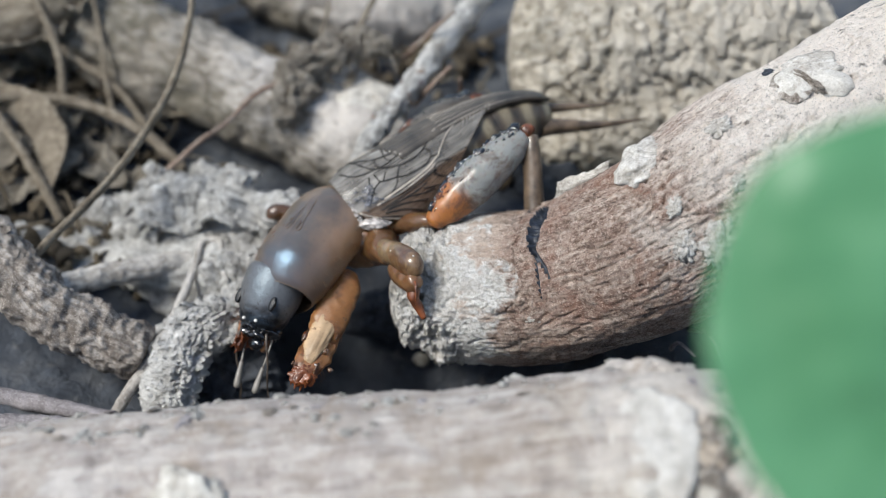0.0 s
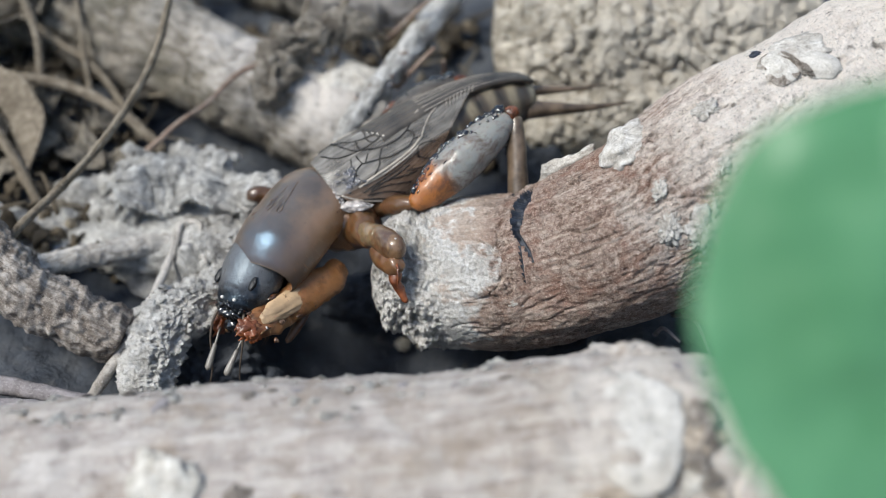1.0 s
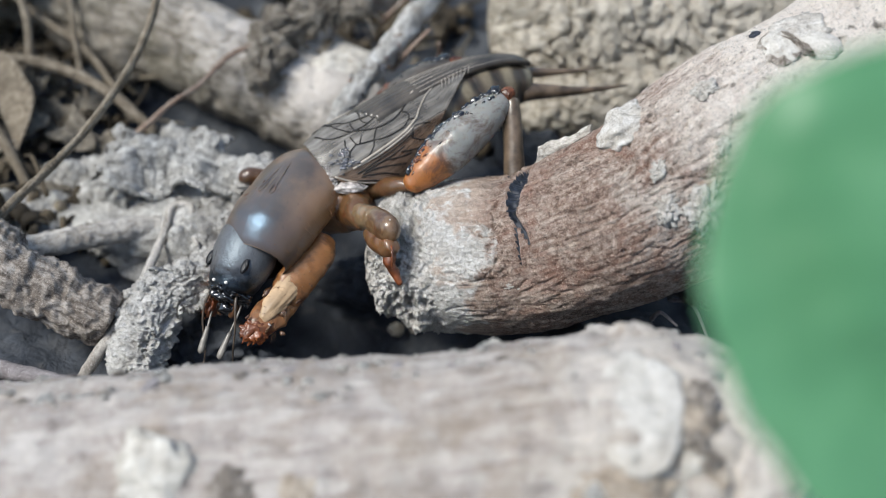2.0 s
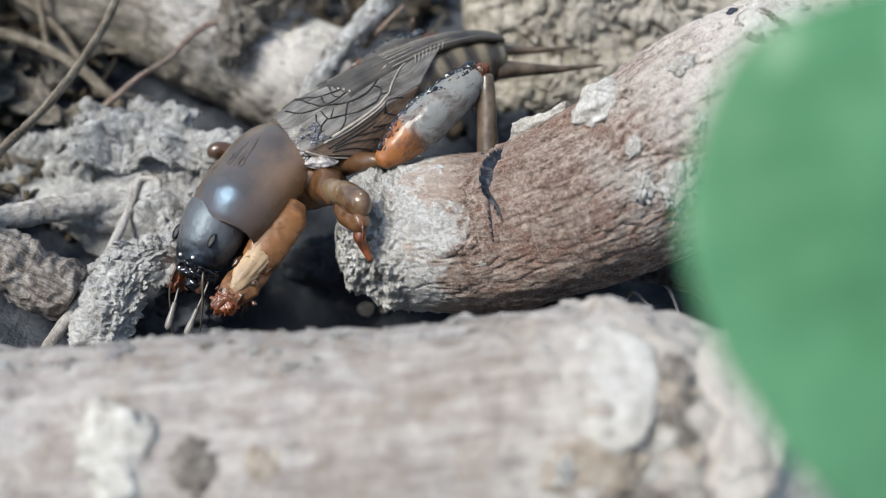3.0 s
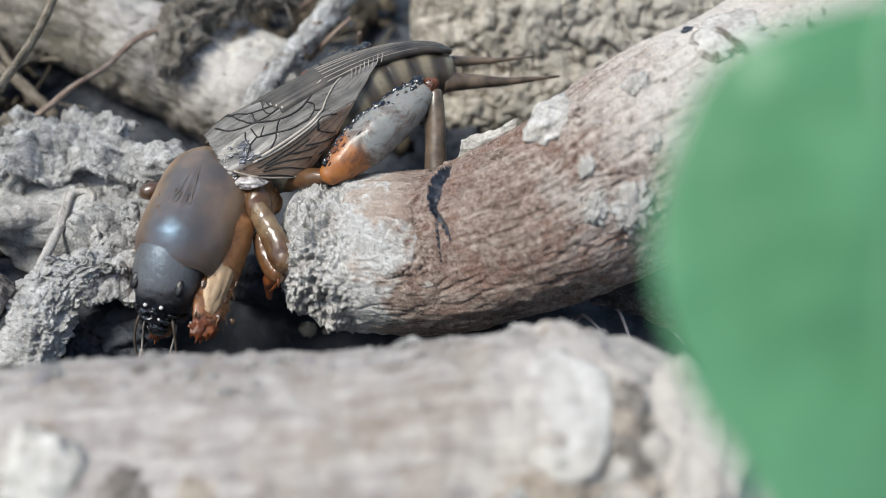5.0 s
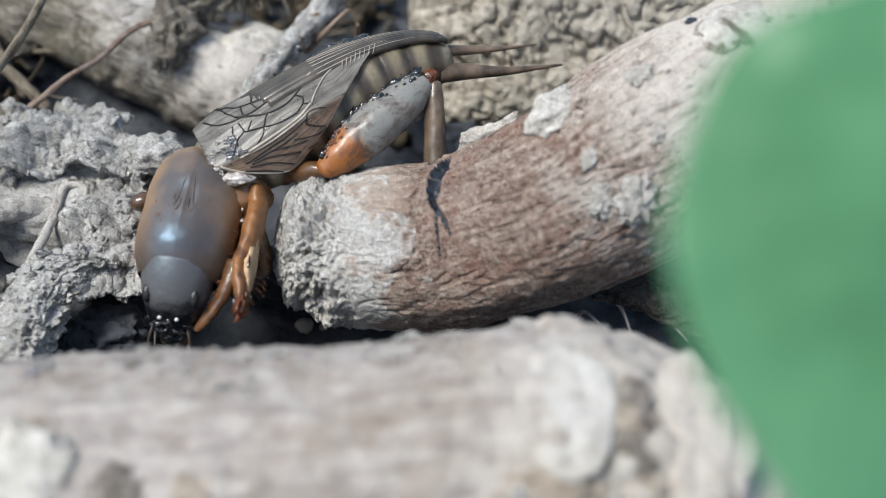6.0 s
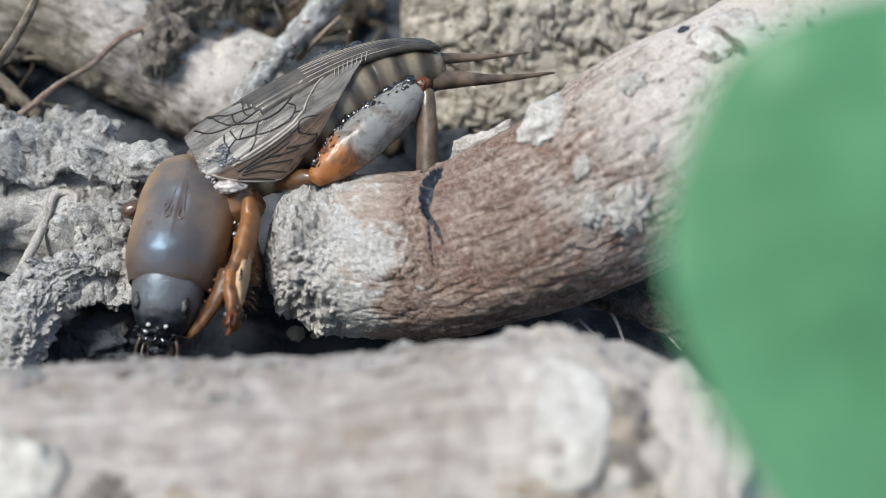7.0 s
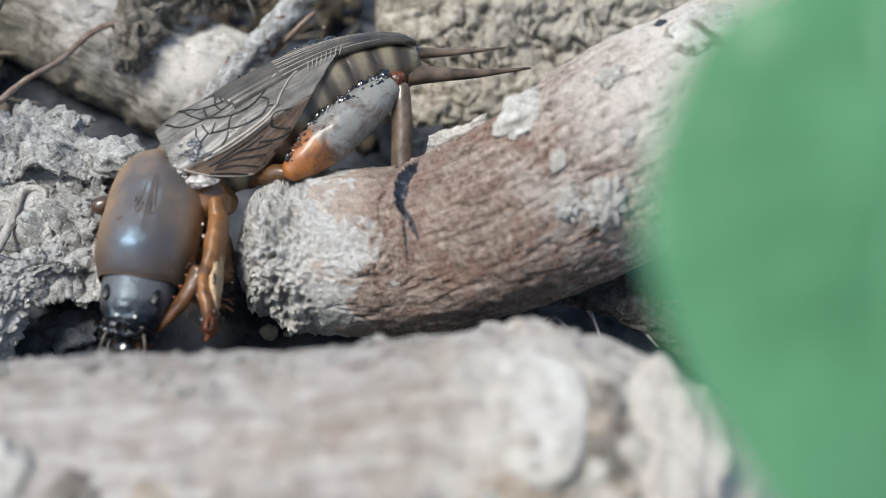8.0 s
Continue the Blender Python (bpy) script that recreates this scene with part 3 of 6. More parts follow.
def build_branch():
    spine = [(-14.0, 10.6, 4.8, 5.9), (-11.6, 10.2, 4.9, 7.0), (-9.0, 9.7, 5.0, 7.7), (-4.0, 8.8, 5.5, 8.5), (2.9, 8.3, 6.4, 8.7), (9.1, 7.8, 9.5, 9.1), (14.9, 8.0, 12.5, 9.6),
             (24.5, 11.2, 17.2, 10.2), (36.6, 16.6, 21.0, 10.4), (53.0, 22.0, 26.0, 10.2), (80, 31, 26, 10), (115, 42, 14, 9.5), (140, 50, 5, 9.0)]

    def relief(th, s, P, r):
        near = 1 - smooth(6, 11, s)
        wob = 0.7 * fbm(np.stack([np.cos(th) * 2, np.sin(th) * 2, s * 0.10], 1), 3, 5)
        cyl = np.stack([np.cos(th) * 8 + wob, np.sin(th) * 8 + wob, s * 0.20 + wob], 1)
        n1, n2, n3 = fbm(cyl * 0.66, 2, 31), fbm(cyl * 1.5, 2, 33), fbm(cyl * 3.1, 2, 35)
        deep = 0.25 + 0.75 * smooth(-0.35, 0.45, fbm(P * 0.14, 3, 37))
        furrow = -0.62 * np.exp(-(n1 / 0.065) ** 2) * smooth(-0.3, 0.3, n3) - 0.44 * np.exp(-(n2 / 0.08) ** 2) * smooth(-0.35, 0.3, n1) - 0.16 * np.exp(-(n3 / 0.12) ** 2)
        d = 0.55 * fbm(np.stack([np.cos(th) * 1.2, np.sin(th) * 1.2, s * 0.09], 1), 2, 7)
        d = d + furrow * deep * (0.05 + 0.95 * smooth(8, 14, s)) + 0.10 * n1 + 0.12 * fbm(P * 1.1, 4, 13)
        d = d + near * (0.75 * fbm(P * 0.42, 4, 17) + 0.10 * ridge(P * 1.2, 3, 19) + 0.24 * fbm(P * 2.6, 3, 23) + 0.30 * fbm(P * 4.6, 2, 27) - 0.55 * smooth(0.28, 0.55, fbm(P * 1.5, 2, 26)) + 0.10 * fbm(P * 7.0, 2, 24) - 1.0 * smooth(0.35, 0.7, fbm(P * 0.8, 2, 25)))
        face = 1 - smooth(0.0, 3.2, s)
        return d - face * 0.9 * np.maximum(0, fbm(P * 0.33, 3, 29))

    V, F, U, TH, S = tube(spine, 820, 330, relief, ends=(3.4, 2), crowd=1.35)
    # the dark transverse cracks are real gashes sunk into the bark
    a, b = nearest(V, (4.1, 13.1, 14.0)), nearest(V, (3.3, 2.7, 13.6))
    dark = np.zeros(len(V), bool)
    axis = spline(np.array(spine)[:, :3], 460)[0]
    n0 = len(V)

    def gash(th0, s0, th1, s1, wide, deep, seed):
        t = np.clip((TH - th0) / (th1 - th0), 0, 1)
        mid = s0 + (s1 - s0) * t + 0.14 * vnoise(np.stack([TH * 5, 0 * TH, 0 * TH], 1), seed)
        w = wide * np.sin(np.pi * np.clip((TH - th0) / (th1 - th0), 0.0, 1)) ** 0.6
        inside = (TH > min(th0, th1)) & (TH < max(th0, th1)) & (np.abs(S - mid) < w) & (S > 0)
        k = np.where(inside)[0]
        for i in k:
            c = axis[nearest(axis, V[i])]
            V[i] -= (V[i] - c) / np.linalg.norm(V[i] - c) * deep * (1 - (abs(S[i] - mid[i]) / max(w[i], 0.01)) ** 2)
        dark[k] = True

    da = TH[b] - TH[a]
    gash(TH[a], S[a] + 0.1, TH[a] + 0.8 * da, S[b] - 0.6, 1.3, 0.9, 3)
    gash(TH[a] + 0.7 * da, S[b] - 0.4, TH[b] + 0.05 * da, S[b] + 0.4, 0.30, 0.5, 8)
    gash(TH[a] + 0.72 * da, S[b] - 0.4, TH[b] + 0.22 * da, S[b] - 1.6, 0.22, 0.4, 4)
    gash(TH[a] + 0.02 * da, S[a] - 3.0, TH[a] + 0.20 * da, S[a] - 3.9, 0.42, 0.6, 5)
    gash(TH[a] - 0.14 * da, S[a] - 2.0, TH[a] + 0.12 * da, S[a] - 3.0, 0.9, 0.7, 6)
    gash(TH[a] + 0.2 * da, S[a] - 3.7, TH[a] + 0.34 * da, S[a] - 4.1, 0.14, 0.4, 7)
    gash(TH[a] + 0.1 * da, S[a] - 2.2, TH[a] + 0.24 * da, S[a] - 2.4, 0.12, 0.35, 9)
    edge = S - 5.0 + 3.4 * fbm(V * 0.20, 3, 41) + 1.4 * fbm(V * 1.0, 3, 43)
    faces = [1 if sum(dark[k] for k in f) >= 3 else 0 for f in F]
    ob = tagged(solid("branch", (V, F, U), [BRANCH, CRACK], faces=faces), "brown wrinkled branch with a pale weathered cut end", "branch")
    worn = ob.data.attributes.new("worn", "FLOAT", "POINT")
    worn.data.foreach_set("value", np.clip(0.5 + (6.8 - edge) * 0.22, 0, 1).astype(np.float32))
    thinned = ob.data.attributes.new("thinned", "FLOAT", "POINT")
    thinned.data.foreach_set("value", (1 - smooth(8, 19, S + 2.0 * fbm(V * 0.15, 2, 47))).astype(np.float32))

    def on_bark(p):
        i = nearest(V, p)
        c = axis[nearest(axis, V[i])]
        return V[i], Vector(V[i] - c).normalized()

    def knot(p, size, seed, label, material=KNOTWOOD, sink=0.35, rough=0.22):
        v, n = on_bark(p)
        turn = n.to_track_quat("Z", "X").to_matrix().to_4x4()
        g = lump(v - np.array(n) * sink, size, rough, 1.1, 30, seed, turn)
        return solid("knot", g, material, ob, label)

    knot((12.9, 10.6, 22.3), (2.4, 3.5, 1.6), 3, "pale grey healed knot", material=CHALK, sink=0.5, rough=0.19)
    knot((28.1, 12.8, 31.2), (1.9, 2.3, 1.15), 5, "white healed knot", WHITEKNOT, 0.35, 0.08)
    knot((31.0, 12.3, 31.2), (1.6, 2.4, 1.1), 6, "white healed knot", WHITEKNOT, 0.30, 0.08)
    knot((29.4, 12.6, 31.3), (0.45, 2.3, 1.0), 7, "dark seam between the knots", ROOT, 0.05, 0.35)
    knot((27.8, 12.45, 30.85), (2.05, 2.45, 0.7), 8, "dark seam round the knots", ROOT, 0.3, 0.12)
    knot((28.9, 14.7, 31.8), (3.1, 2.3, 1.0), 10, "rough grey knot rim", CHALK, 0.4, 0.22)
    # no recess here: the hole's inner shade is only this lump's colour
    knot((26.4, 16.1, 28.4), (0.75, 0.6, 0.5), 9, "near-black lump coloured as a shaded round bark hole", CRACK, 0.1)
    for k, (p, sz) in enumerate([((17.0, 0.2, 19.8), (1.1, 0.9, 0.45)), ((20.4, -0.6, 20.4), (1.5, 1.2, 0.5)), ((19.6, -0.9, 19.0), (0.8, 0.6, 0.4)),
                                 ((20.0, 9.0, 29.5), (0.9, 0.7, 0.4)), ((22, 4.0, 25.2), (0.7, 0.5, 0.3)), ((15.5, 1.5, 24.0), (0.8, 0.5, 0.3)),
                                 ((9.5, 1.5, 15.5), (0.5, 0.35, 0.25)), ((12.2, 0.2, 15.5), (0.35, 0.3, 0.22)), ((2.0, 1.5, 9.0), (0.3, 0.7, 0.25))]):
        v, n = on_bark(p)
        g = lump(v - 0.1 * np.array(n), (sz[0] * 1.3, sz[1] * 1.3, sz[2] * 0.75), 0.55, 2.2, 22, 20 + k, n.to_track_quat("Z", "X").to_matrix().to_4x4())
        solid("lichen", g, CHALK, ob, "pale crusty lichen")
    # a lifted chip of bark on the back edge
    def chip(u, v):
        p = np.array((4.6, 13.6, 13.2)) + np.outer(u, (5.4, -0.4, 3.2)) + np.outer(v, (0.2, 0.8, 2.8))
        return p + np.stack([0.3 * fbm(np.stack([u * 4, v * 4, 0 * u + k], 1), 3, 50 + k) for k in range(3)], 1)
    solid("bark_chip", sheet(chip, 26, 12, 0.35), KNOTWOOD, ob, "curled pale bark chip")


build_branch()


# ---- the thick bare log in front ----
def build_front_log():
    spine = [(-150, -26, 6, 12.2), (-90, -28, 6.5, 12.2), (-65.3, -27.4, 6.6, 12.3), (-48.4, -26.8, 8.0, 12.3), (-26.9, -25.8, 9.8, 12.2), (-6.1, -25.4, 11.0, 12.2),
             (6.0, -24.8, 12.0, 12.4), (11.5, -24.6, 12.0, 12.6), (17.4, -24.8, 11.0, 11.7), (24.0, -25.6, 8.8, 9.8), (30, -27, 6.4, 7.8), (36, -29, 4, 5)]

    def relief(th, s, P, r):
        wob = 0.6 * fbm(np.stack([th * 1.2, s * 0.05, 0 * s], 1), 2, 61)
        cyl = np.stack([np.cos(th) * 9 + wob, np.sin(th) * 9, s * 0.10], 1)
        d = 0.45 * fbm(np.stack([np.cos(th) * 1.3, np.sin(th) * 1.3, s * 0.06], 1), 3, 63)
        d = d + 0.16 * ridge(cyl * 0.8, 3, 65) + 0.22 * fbm(P * 0.7, 4, 67)
        end = smooth(-2, 10, P[:, 0])
        return d + end * 0.6 * fbm(P * 0.28, 3, 69)

    V, F, U, TH, S = tube(spine, 420, 150, relief, ends=(3, 4.5))
    ob = tagged(solid("log", (V, F, U), PALE), "pale bare weathered log with a knobbly end", "log")

    def stud(p, size, material, seed, name, label, sink=0.3, rough=0.25):
        i = nearest(V, p)
        n = Vector(V[i] - np.array((V[i][0], -25.2, 11.2))).normalized()
        turn = n.to_track_quat("Z", "X").to_matrix().to_4x4()
        solid(name, lump(V[i] - np.array(n) * sink, size, rough, 1.2, 34, seed, turn), material, ob, label)

    stud((11.5, -26.5, 25.2), (5.3, 3.5, 0.8), WHITEKNOT, 81, "knot", "smooth white knot", 0.36, 0.17)
    stud((9.6, -33.2, 22.6), (2.0, 3.6, 0.7), TANWOOD, 90, "knot_rim", "brown rim beside the white knot", 0.35, 0.35)
    for k, (px, py, a, b) in enumerate([(14.6, -25.8, 1.3, 1.0), (15.4, -28.2, 1.6, 1.2), (14.8, -30.4, 1.2, 1.3), (16.2, -31.6, 1.4, 0.9), (13.8, -32.2, 1.0, 1.0), (16.6, -27.0, 1.0, 1.2)]):
        stud((px, py, 25.0 - 0.12 * (py + 26) ** 2), (a, b, 0.7), TANWOOD if k % 2 else KNOTWOOD, 300 + k, "knot_crumb", "tan crumb in the rotted knot", 0.2, 0.4)
    for k, (px, py, a, b) in enumerate([(15.6, -26.0, 1.5, 1.2), (16.6, -27.6, 0.8, 0.7), (15.0, -29.2, 1.3, 0.8), (16.4, -30.4, 1.0, 0.8), (13.2, -33.0, 0.8, 1.9), (10.4, -33.2, 0.7, 1.6)]):
        stud((px, py, 25.0 - 0.12 * (py + 26) ** 2), (a, b, 0.75), ROOT, 310 + k, "knot_pit", "dark pit in the rotted knot", -0.12, 0.45)
    stud((20.6, -28.4, 22.5), (6.4, 4.0, 1.3), PALE, 83, "knot", "pale rough knot", 0.75, 0.2)
    stud((11.6, -16.8, 22.4), (1.6, 2.2, 1.1), PALE, 84, "knot", "pale wood bump", 0.4)
    stud((7.1, -33.7, 23.0), (1.3, 1.0, 0.7), FLAKE, 85, "knot", "small grey ring knot")
    stud((-20.7, -31.5, 20.5), (2.4, 2.0, 0.9), ROOT, 86, "knot", "dark brown knot hollow", 0.4)
    stud((-27.1, -31.0, 20.3), (4.4, 3.0, 0.8), KNOTWOOD, 87, "knot", "pale crumbly knot", 0.3, 0.4)
    stud((-15.5, -31.5, 20.6), (1.6, 1.8, 0.8), TANWOOD, 88, "knot", "tan crumbly knot")
    rng = random.Random(5)
    for k in range(44):
        x = -52 + 66 * rng.random()
        a = radians(rng.uniform(20, 75))
        stud((x, -25.3 + 12 * math.cos(a), 10 + 12 * math.sin(a)), (rng.uniform(0.3, 1.1), rng.uniform(0.25, 0.7), 0.2), (FLAKE, MAUVE, ROOT)[k % 3], 100 + k, "fleck", "grey bark fleck", 0.05, 0.4)
    crust = []
    for k in range(150):
        i = rng.randrange(len(V))
        while not (-60 < V[i][0] < 26 and V[i][1] > -24 and V[i][2] > 12):
            i = rng.randrange(len(V))
        r = rng.uniform(0.12, 0.5) * rng.choice((0.6, 1))
        crust.append(lump(V[i], (r * 1.5, r, r * rng.uniform(0.5, 1.3)), 0.5, 1.5, 7, 130 + k))
    tagged(solid("crust", join(*crust), FLAKE, ob, "loose grey crumbs along the ridge"), kind="stuff")


build_front_log()


# ---- logs behind ----
def log_relief(amp, freq, seed, wrinkle=0.3):
    def relief(th, s, P, r):
        d = amp * fbm(P * 0.10, 3, seed) + amp * 0.5 * fbm(P * 0.35, 3, seed + 5)
        return d + wrinkle * ridge(P * freq, 3, seed + 9)
    return relief


def stump_relief(th, s, P, r):
    d, e = unit((0.72, 0.25, -0.65)), unit((0.60, 0.20, 0.77))
    f = np.cross(d, e)
    Q = np.stack([P @ d * 0.11, P @ e * 0.34, P @ f * 0.30], 1)
    Q = Q + 0.25 * np.stack([fbm(P * 0.2, 2, 150 + k) for k in range(3)], 1)
    n1, n2 = fbm(Q * 1.2, 2, 141), fbm(Q * 2.6, 2, 145)
    return 1.2 * fbm(P * 0.08, 2, 147) - 0.95 * np.exp(-(n1 / 0.11) ** 2) * smooth(-0.4, 0.3, fbm(P * 0.1, 2, 155)) - 0.55 * np.exp(-(n2 / 0.14) ** 2) * smooth(-0.5, 0.2, n1) + 0.5 * fbm(P * 0.8, 4, 149)


def build_back():
    g = tube([(-120, 92, 14, 9), (-80, 71, 12, 8.2), (-58, 58, 8.5, 7.4), (-43.2, 50.0, 6.2, 6.8), (-31.1, 43.5, 4.2, 6.4), (-20.0, 37.5, 2.6, 6.0), (-13, 33.5, 1.5, 4.6)],
             260, 110, log_relief(0.8, 0.45, 120, 0.35), ends=(3, 4))
    tagged(solid("log", g, BACKLOG), "grey-brown weathered log half buried in litter", "log")
    g = tube([(-0.2, 51.5, 4.2, 8.6), (5, 51.0, 4.9, 11.6), (15, 51.5, 5.2, 12.8), (28, 52.3, 5.8, 12.3), (36, 53.2, 4.2, 10.6), (41, 54, 2.6, 8.6)],
             420, 220, stump_relief, ends=(5, 3))
    tagged(solid("log", g, STUMP), "thick tan log with deeply wrinkled bark", "log")
    g = tube([(-5, 42, -1.0, 3.0), (0, 40.5, 0.5, 4.6), (9, 39.5, 1.2, 5.6), (20, 40.5, 1.6, 6.0), (34, 43, 1.6, 6.0), (52, 48, 0.5, 5.0)], 260, 130, stump_relief, ends=(3, 2))
    swell = tagged(solid("root", g[:3], STUMP), "tan wrinkled root swelling at the foot of the log", "root")
    scales(swell, g[0], 40, 1.4, STUMP, 158)
    g = tube([(-40, 78, 4, 6), (-26, 70, 5.2, 6.3), (-17, 68, 3.5, 5.6), (-9, 71, 0.5, 4.5)], 130, 70, log_relief(0.8, 0.4, 160, 0.4), ends=(3, 3))
    tagged(solid("log", g, BACKLOG), "short grey log deep in the pile", "log")
    g = tube([(-90, 62, 16, 4.2), (-70, 53, 14, 4.0), (-58, 60, 16, 3.8), (-48, 72, 14, 3.6)], 110, 60, log_relief(0.5, 0.5, 170, 0.3), ends=(2, 2))
    tagged(solid("branch", g, DRY), "tan dry bent branch in the litter", "branch")
    g = lump((-19.5, 41.0, 4.5), (5.2, 4.4, 5.5), 0.16, 0.9, 40, 175)
    tagged(solid("wood_block", g, KNOTWOOD), "pale broken wood block behind the insect", "wood")
    g = lump((4, 36, -2), (5, 5, 4), 0.25, 1.1, 30, 178)
    tagged(solid("soil_clod", g, SOIL), "dark damp soil clod", "clod")


build_back()


# ---- thin sticks, stalks and roots ----
def build_stems():
    def stem(name, pts, material, label, category, rings=120, segs=28, rough=0.12, freq=1.2, seed=0, group="", flat=1.0):
        g = tube(pts, rings, segs, lambda th, s, P, r: r * rough * (fbm(P * freq, 3, seed) + 0.5 * ridge(P * freq * 2, 2, seed + 3)), ends=(0.5, 0.5), flat=flat)
        ob = tagged(solid(name, g[:3], material), label, category, group)
        if name == "root":
            scales(ob, g[0], 40, 0.9, material, seed + 7)
        return ob

    st = stem("stick", [(6, 78, 19, 1.7), (-1.6, 58.0, 15.6, 1.6), (-4.5, 53, 14.4, 1.5), (-11.9, 39.9, 12.0, 1.35), (-15.2, 34.0, 11.0, 1.3), (-18.2, 29.0, 9.6, 1.2), (-19.5, 26.0, 6.0, 1.0)],
              LICHENED, "thin pale lichen-crusted stick leaning behind the insect", "stick", 160, 30, 0.22, 1.0, 200)
    rng = random.Random(9)
    for k in range(34):
        t = rng.random()
        p = np.array((-11.9, 39.9, 12.0)) * (1 - t) + np.array((-17.0, 31.0, 10.2)) * t + 1.15 * unit([rng.gauss(0, 1), rng.gauss(-0.5, 1), rng.gauss(0.5, 1)])
        solid("crumb", lump(p, (rng.uniform(0.25, 0.7), rng.uniform(0.25, 0.6), rng.uniform(0.25, 0.5)), 0.5, 2, 10, 210 + k), (AMBER, REDHORN, WETSKIN)[k % 3], st, "rusty brown wet crumb")
    stem("grass_stalk", [(-37, 60, 34, 0.5), (-38.5, 43.9, 26.0, 0.55), (-38.8, 38.3, 22.8, 0.55), (-40.6, 30.1, 18.9, 0.6), (-45.6, 20.3, 15.1, 0.6), (-53.7, 10.8, 11.4, 0.6), (-58, 6, 8.5, 0.55)],
         DRY, "dry tan grass stalk arching over the litter", "stalk", 140, 20, 0.12, 0.8, 220, flat=0.7)
    stem("rootlet", [(-47, 26.5, 5.4, 0.38), (-42.6, 29.6, 7.6, 0.36), (-39.2, 32.2, 9.3, 0.30), (-36.0, 34.5, 10.2, 0.30), (-32.6, 37.6, 12.0, 0.33), (-29.6, 39.4, 12.4, 0.30)],
         REDROOT, "thin red-brown rootlet across a dark gap", "root", 100, 16, 0.15, 1.5, 230)
    stem("root", [(-95, 26, 20, 4.2), (-66, 13, 16.0, 3.7), (-57.5, 8.6, 12.4, 3.4), (-51.5, 4.6, 8.2, 3.2), (-45, 3.0, 4.6, 3.2), (-41.8, 2.2, 2.6, 2.8)],
         ROOT, "thick rough grey-brown root going into the soil", "root", 320, 120, 0.17, 0.5, 240)
    stem("twig", [(-54.5, 7.2, 8.6, 1.25), (-52.7, 8.4, 8.0, 1.3), (-46.9, 12.4, 5.9, 1.35), (-42, 15.4, 4.2, 1.35), (-38.9, 17.1, 3.0, 1.2)],
         TWIG, "short grey twig beside the root", "twig", 100, 30, 0.12, 1.0, 250)
    stem("root_fibre", [(-33.2, 11.0, 5.6, 0.2), (-34.7, 14.2, 5.2, 0.25), (-35.0, 17.4, 5.4, 0.3), (-36.4, 18.3, 5.4, 0.35), (-37.6, 17.4, 5.3, 0.42), (-37.8, 13.6, 4.9, 0.46), (-39.1, 4.9, 4.6, 0.55),
                        (-41.5, 0.3, 3.0, 0.6), (-43.9, -3.6, 1.2, 0.62), (-46, -5.5, -1.5, 0.5)],
         TWIG, "looped grey root fibre", "root", 160, 18, 0.12, 1.5, 260)
    stem("twig", [(-75, -1, 3.5, 1.0), (-61.2, -2.2, 2.9, 1.0), (-51.7, -4.0, 2.4, 0.95), (-43.4, -5.6, 1.4, 0.8)], MAUVE, "mauve-grey dead twig lying by the log", "twig", 90, 20, 0.12, 0.8, 270, "twigs by the log")
    stem("twig", [(-72, -5, 4.0, 1.2), (-59.4, -6.8, 3.2, 1.2), (-49.3, -7.2, 2.6, 1.1), (-42.0, -7.6, 1.6, 0.8)], MAUVE, "mauve-grey dead twig lying by the log", "twig", 90, 22, 0.12, 0.8, 275, "twigs by the log")
    for k, (pts, r) in enumerate([([(-70, 39, 12), (-60.5, 40.8, 10.2), (-53.9, 39.9, 8.7), (-47.4, 36.2, 7.2), (-42.4, 33.0, 3.8)], 0.9),
                                  ([(-64, 52, 13), (-57.7, 47.8, 10.4), (-53.6, 45.5, 8.6), (-49.7, 41.6, 5.7), (-46.5, 37, 2.5)], 0.6),
                                  ([(-58, 60, 22), (-55, 50, 14), (-54, 44, 8), (-52, 38, 3)], 0.5),
                                  ([(-74, 44, 18), (-66, 36, 12), (-58, 26, 5), (-55, 20, 1)], 0.8),
                                  ([(-68, 60, 24), (-63, 52, 18), (-60, 46, 12), (-60, 38, 5)], 0.7),
                                  ([(-22, 74, 22), (-17.5, 58, 17), (-19.0, 50, 15), (-21.5, 46, 13)], 0.5),
                                  ([(-30, 70, 18), (-24.5, 55, 15.5), (-25, 48, 13)], 0.3)]):
        stem("dry_stalk", [(*p, r * 0.75) for p in pts], DRY, "dry tan stalk among leaf litter", "stalk", 70, 14, 0.12, 0.9, 280 + k, "dry stalks in the litter")
    # a broad dead grass blade bent over
    def blade(u, v):
        c = spline([(-76, 43, 13), (-67.2, 40.9, 11.2), (-62.0, 37.9, 10.6), (-58.8, 32.8, 8.0), (-59.4, 28.0, 5.6), (-61, 25, 2.0)], 60)[0]
        p = np.stack([np.interp(u, np.linspace(0, 1, 60), c[:, k]) for k in range(3)], 1)
        w = 2.1 * (0.5 + 0.7 * np.sin(np.pi * np.clip(u * 0.9 + 0.05, 0, 1)))
        return p + ((v - 0.5) * 2 * w)[:, None] * np.array((0.75, 0.45, 0.45)) + 0.2 * fbm(np.stack([u * 12, v * 4, 0 * u], 1), 3, 300)[:, None]
    tagged(solid("dead_grass", sheet(blade, 60, 14, 0.3), DRY), "broad dead tan grass blade bent over", "dead leaf")
    # fibrous mat hanging on the log
    rng = random.Random(21)
    core = [(-28.0, 35.5, 8.6, 1.6), (-28.2, 39, 10.4, 2.3), (-26.7, 43.2, 12.2, 2.4), (-22.5, 44.2, 13.4, 1.8), (-19.0, 45, 14.2, 1.6), (-15, 44, 13.8, 1.0)]
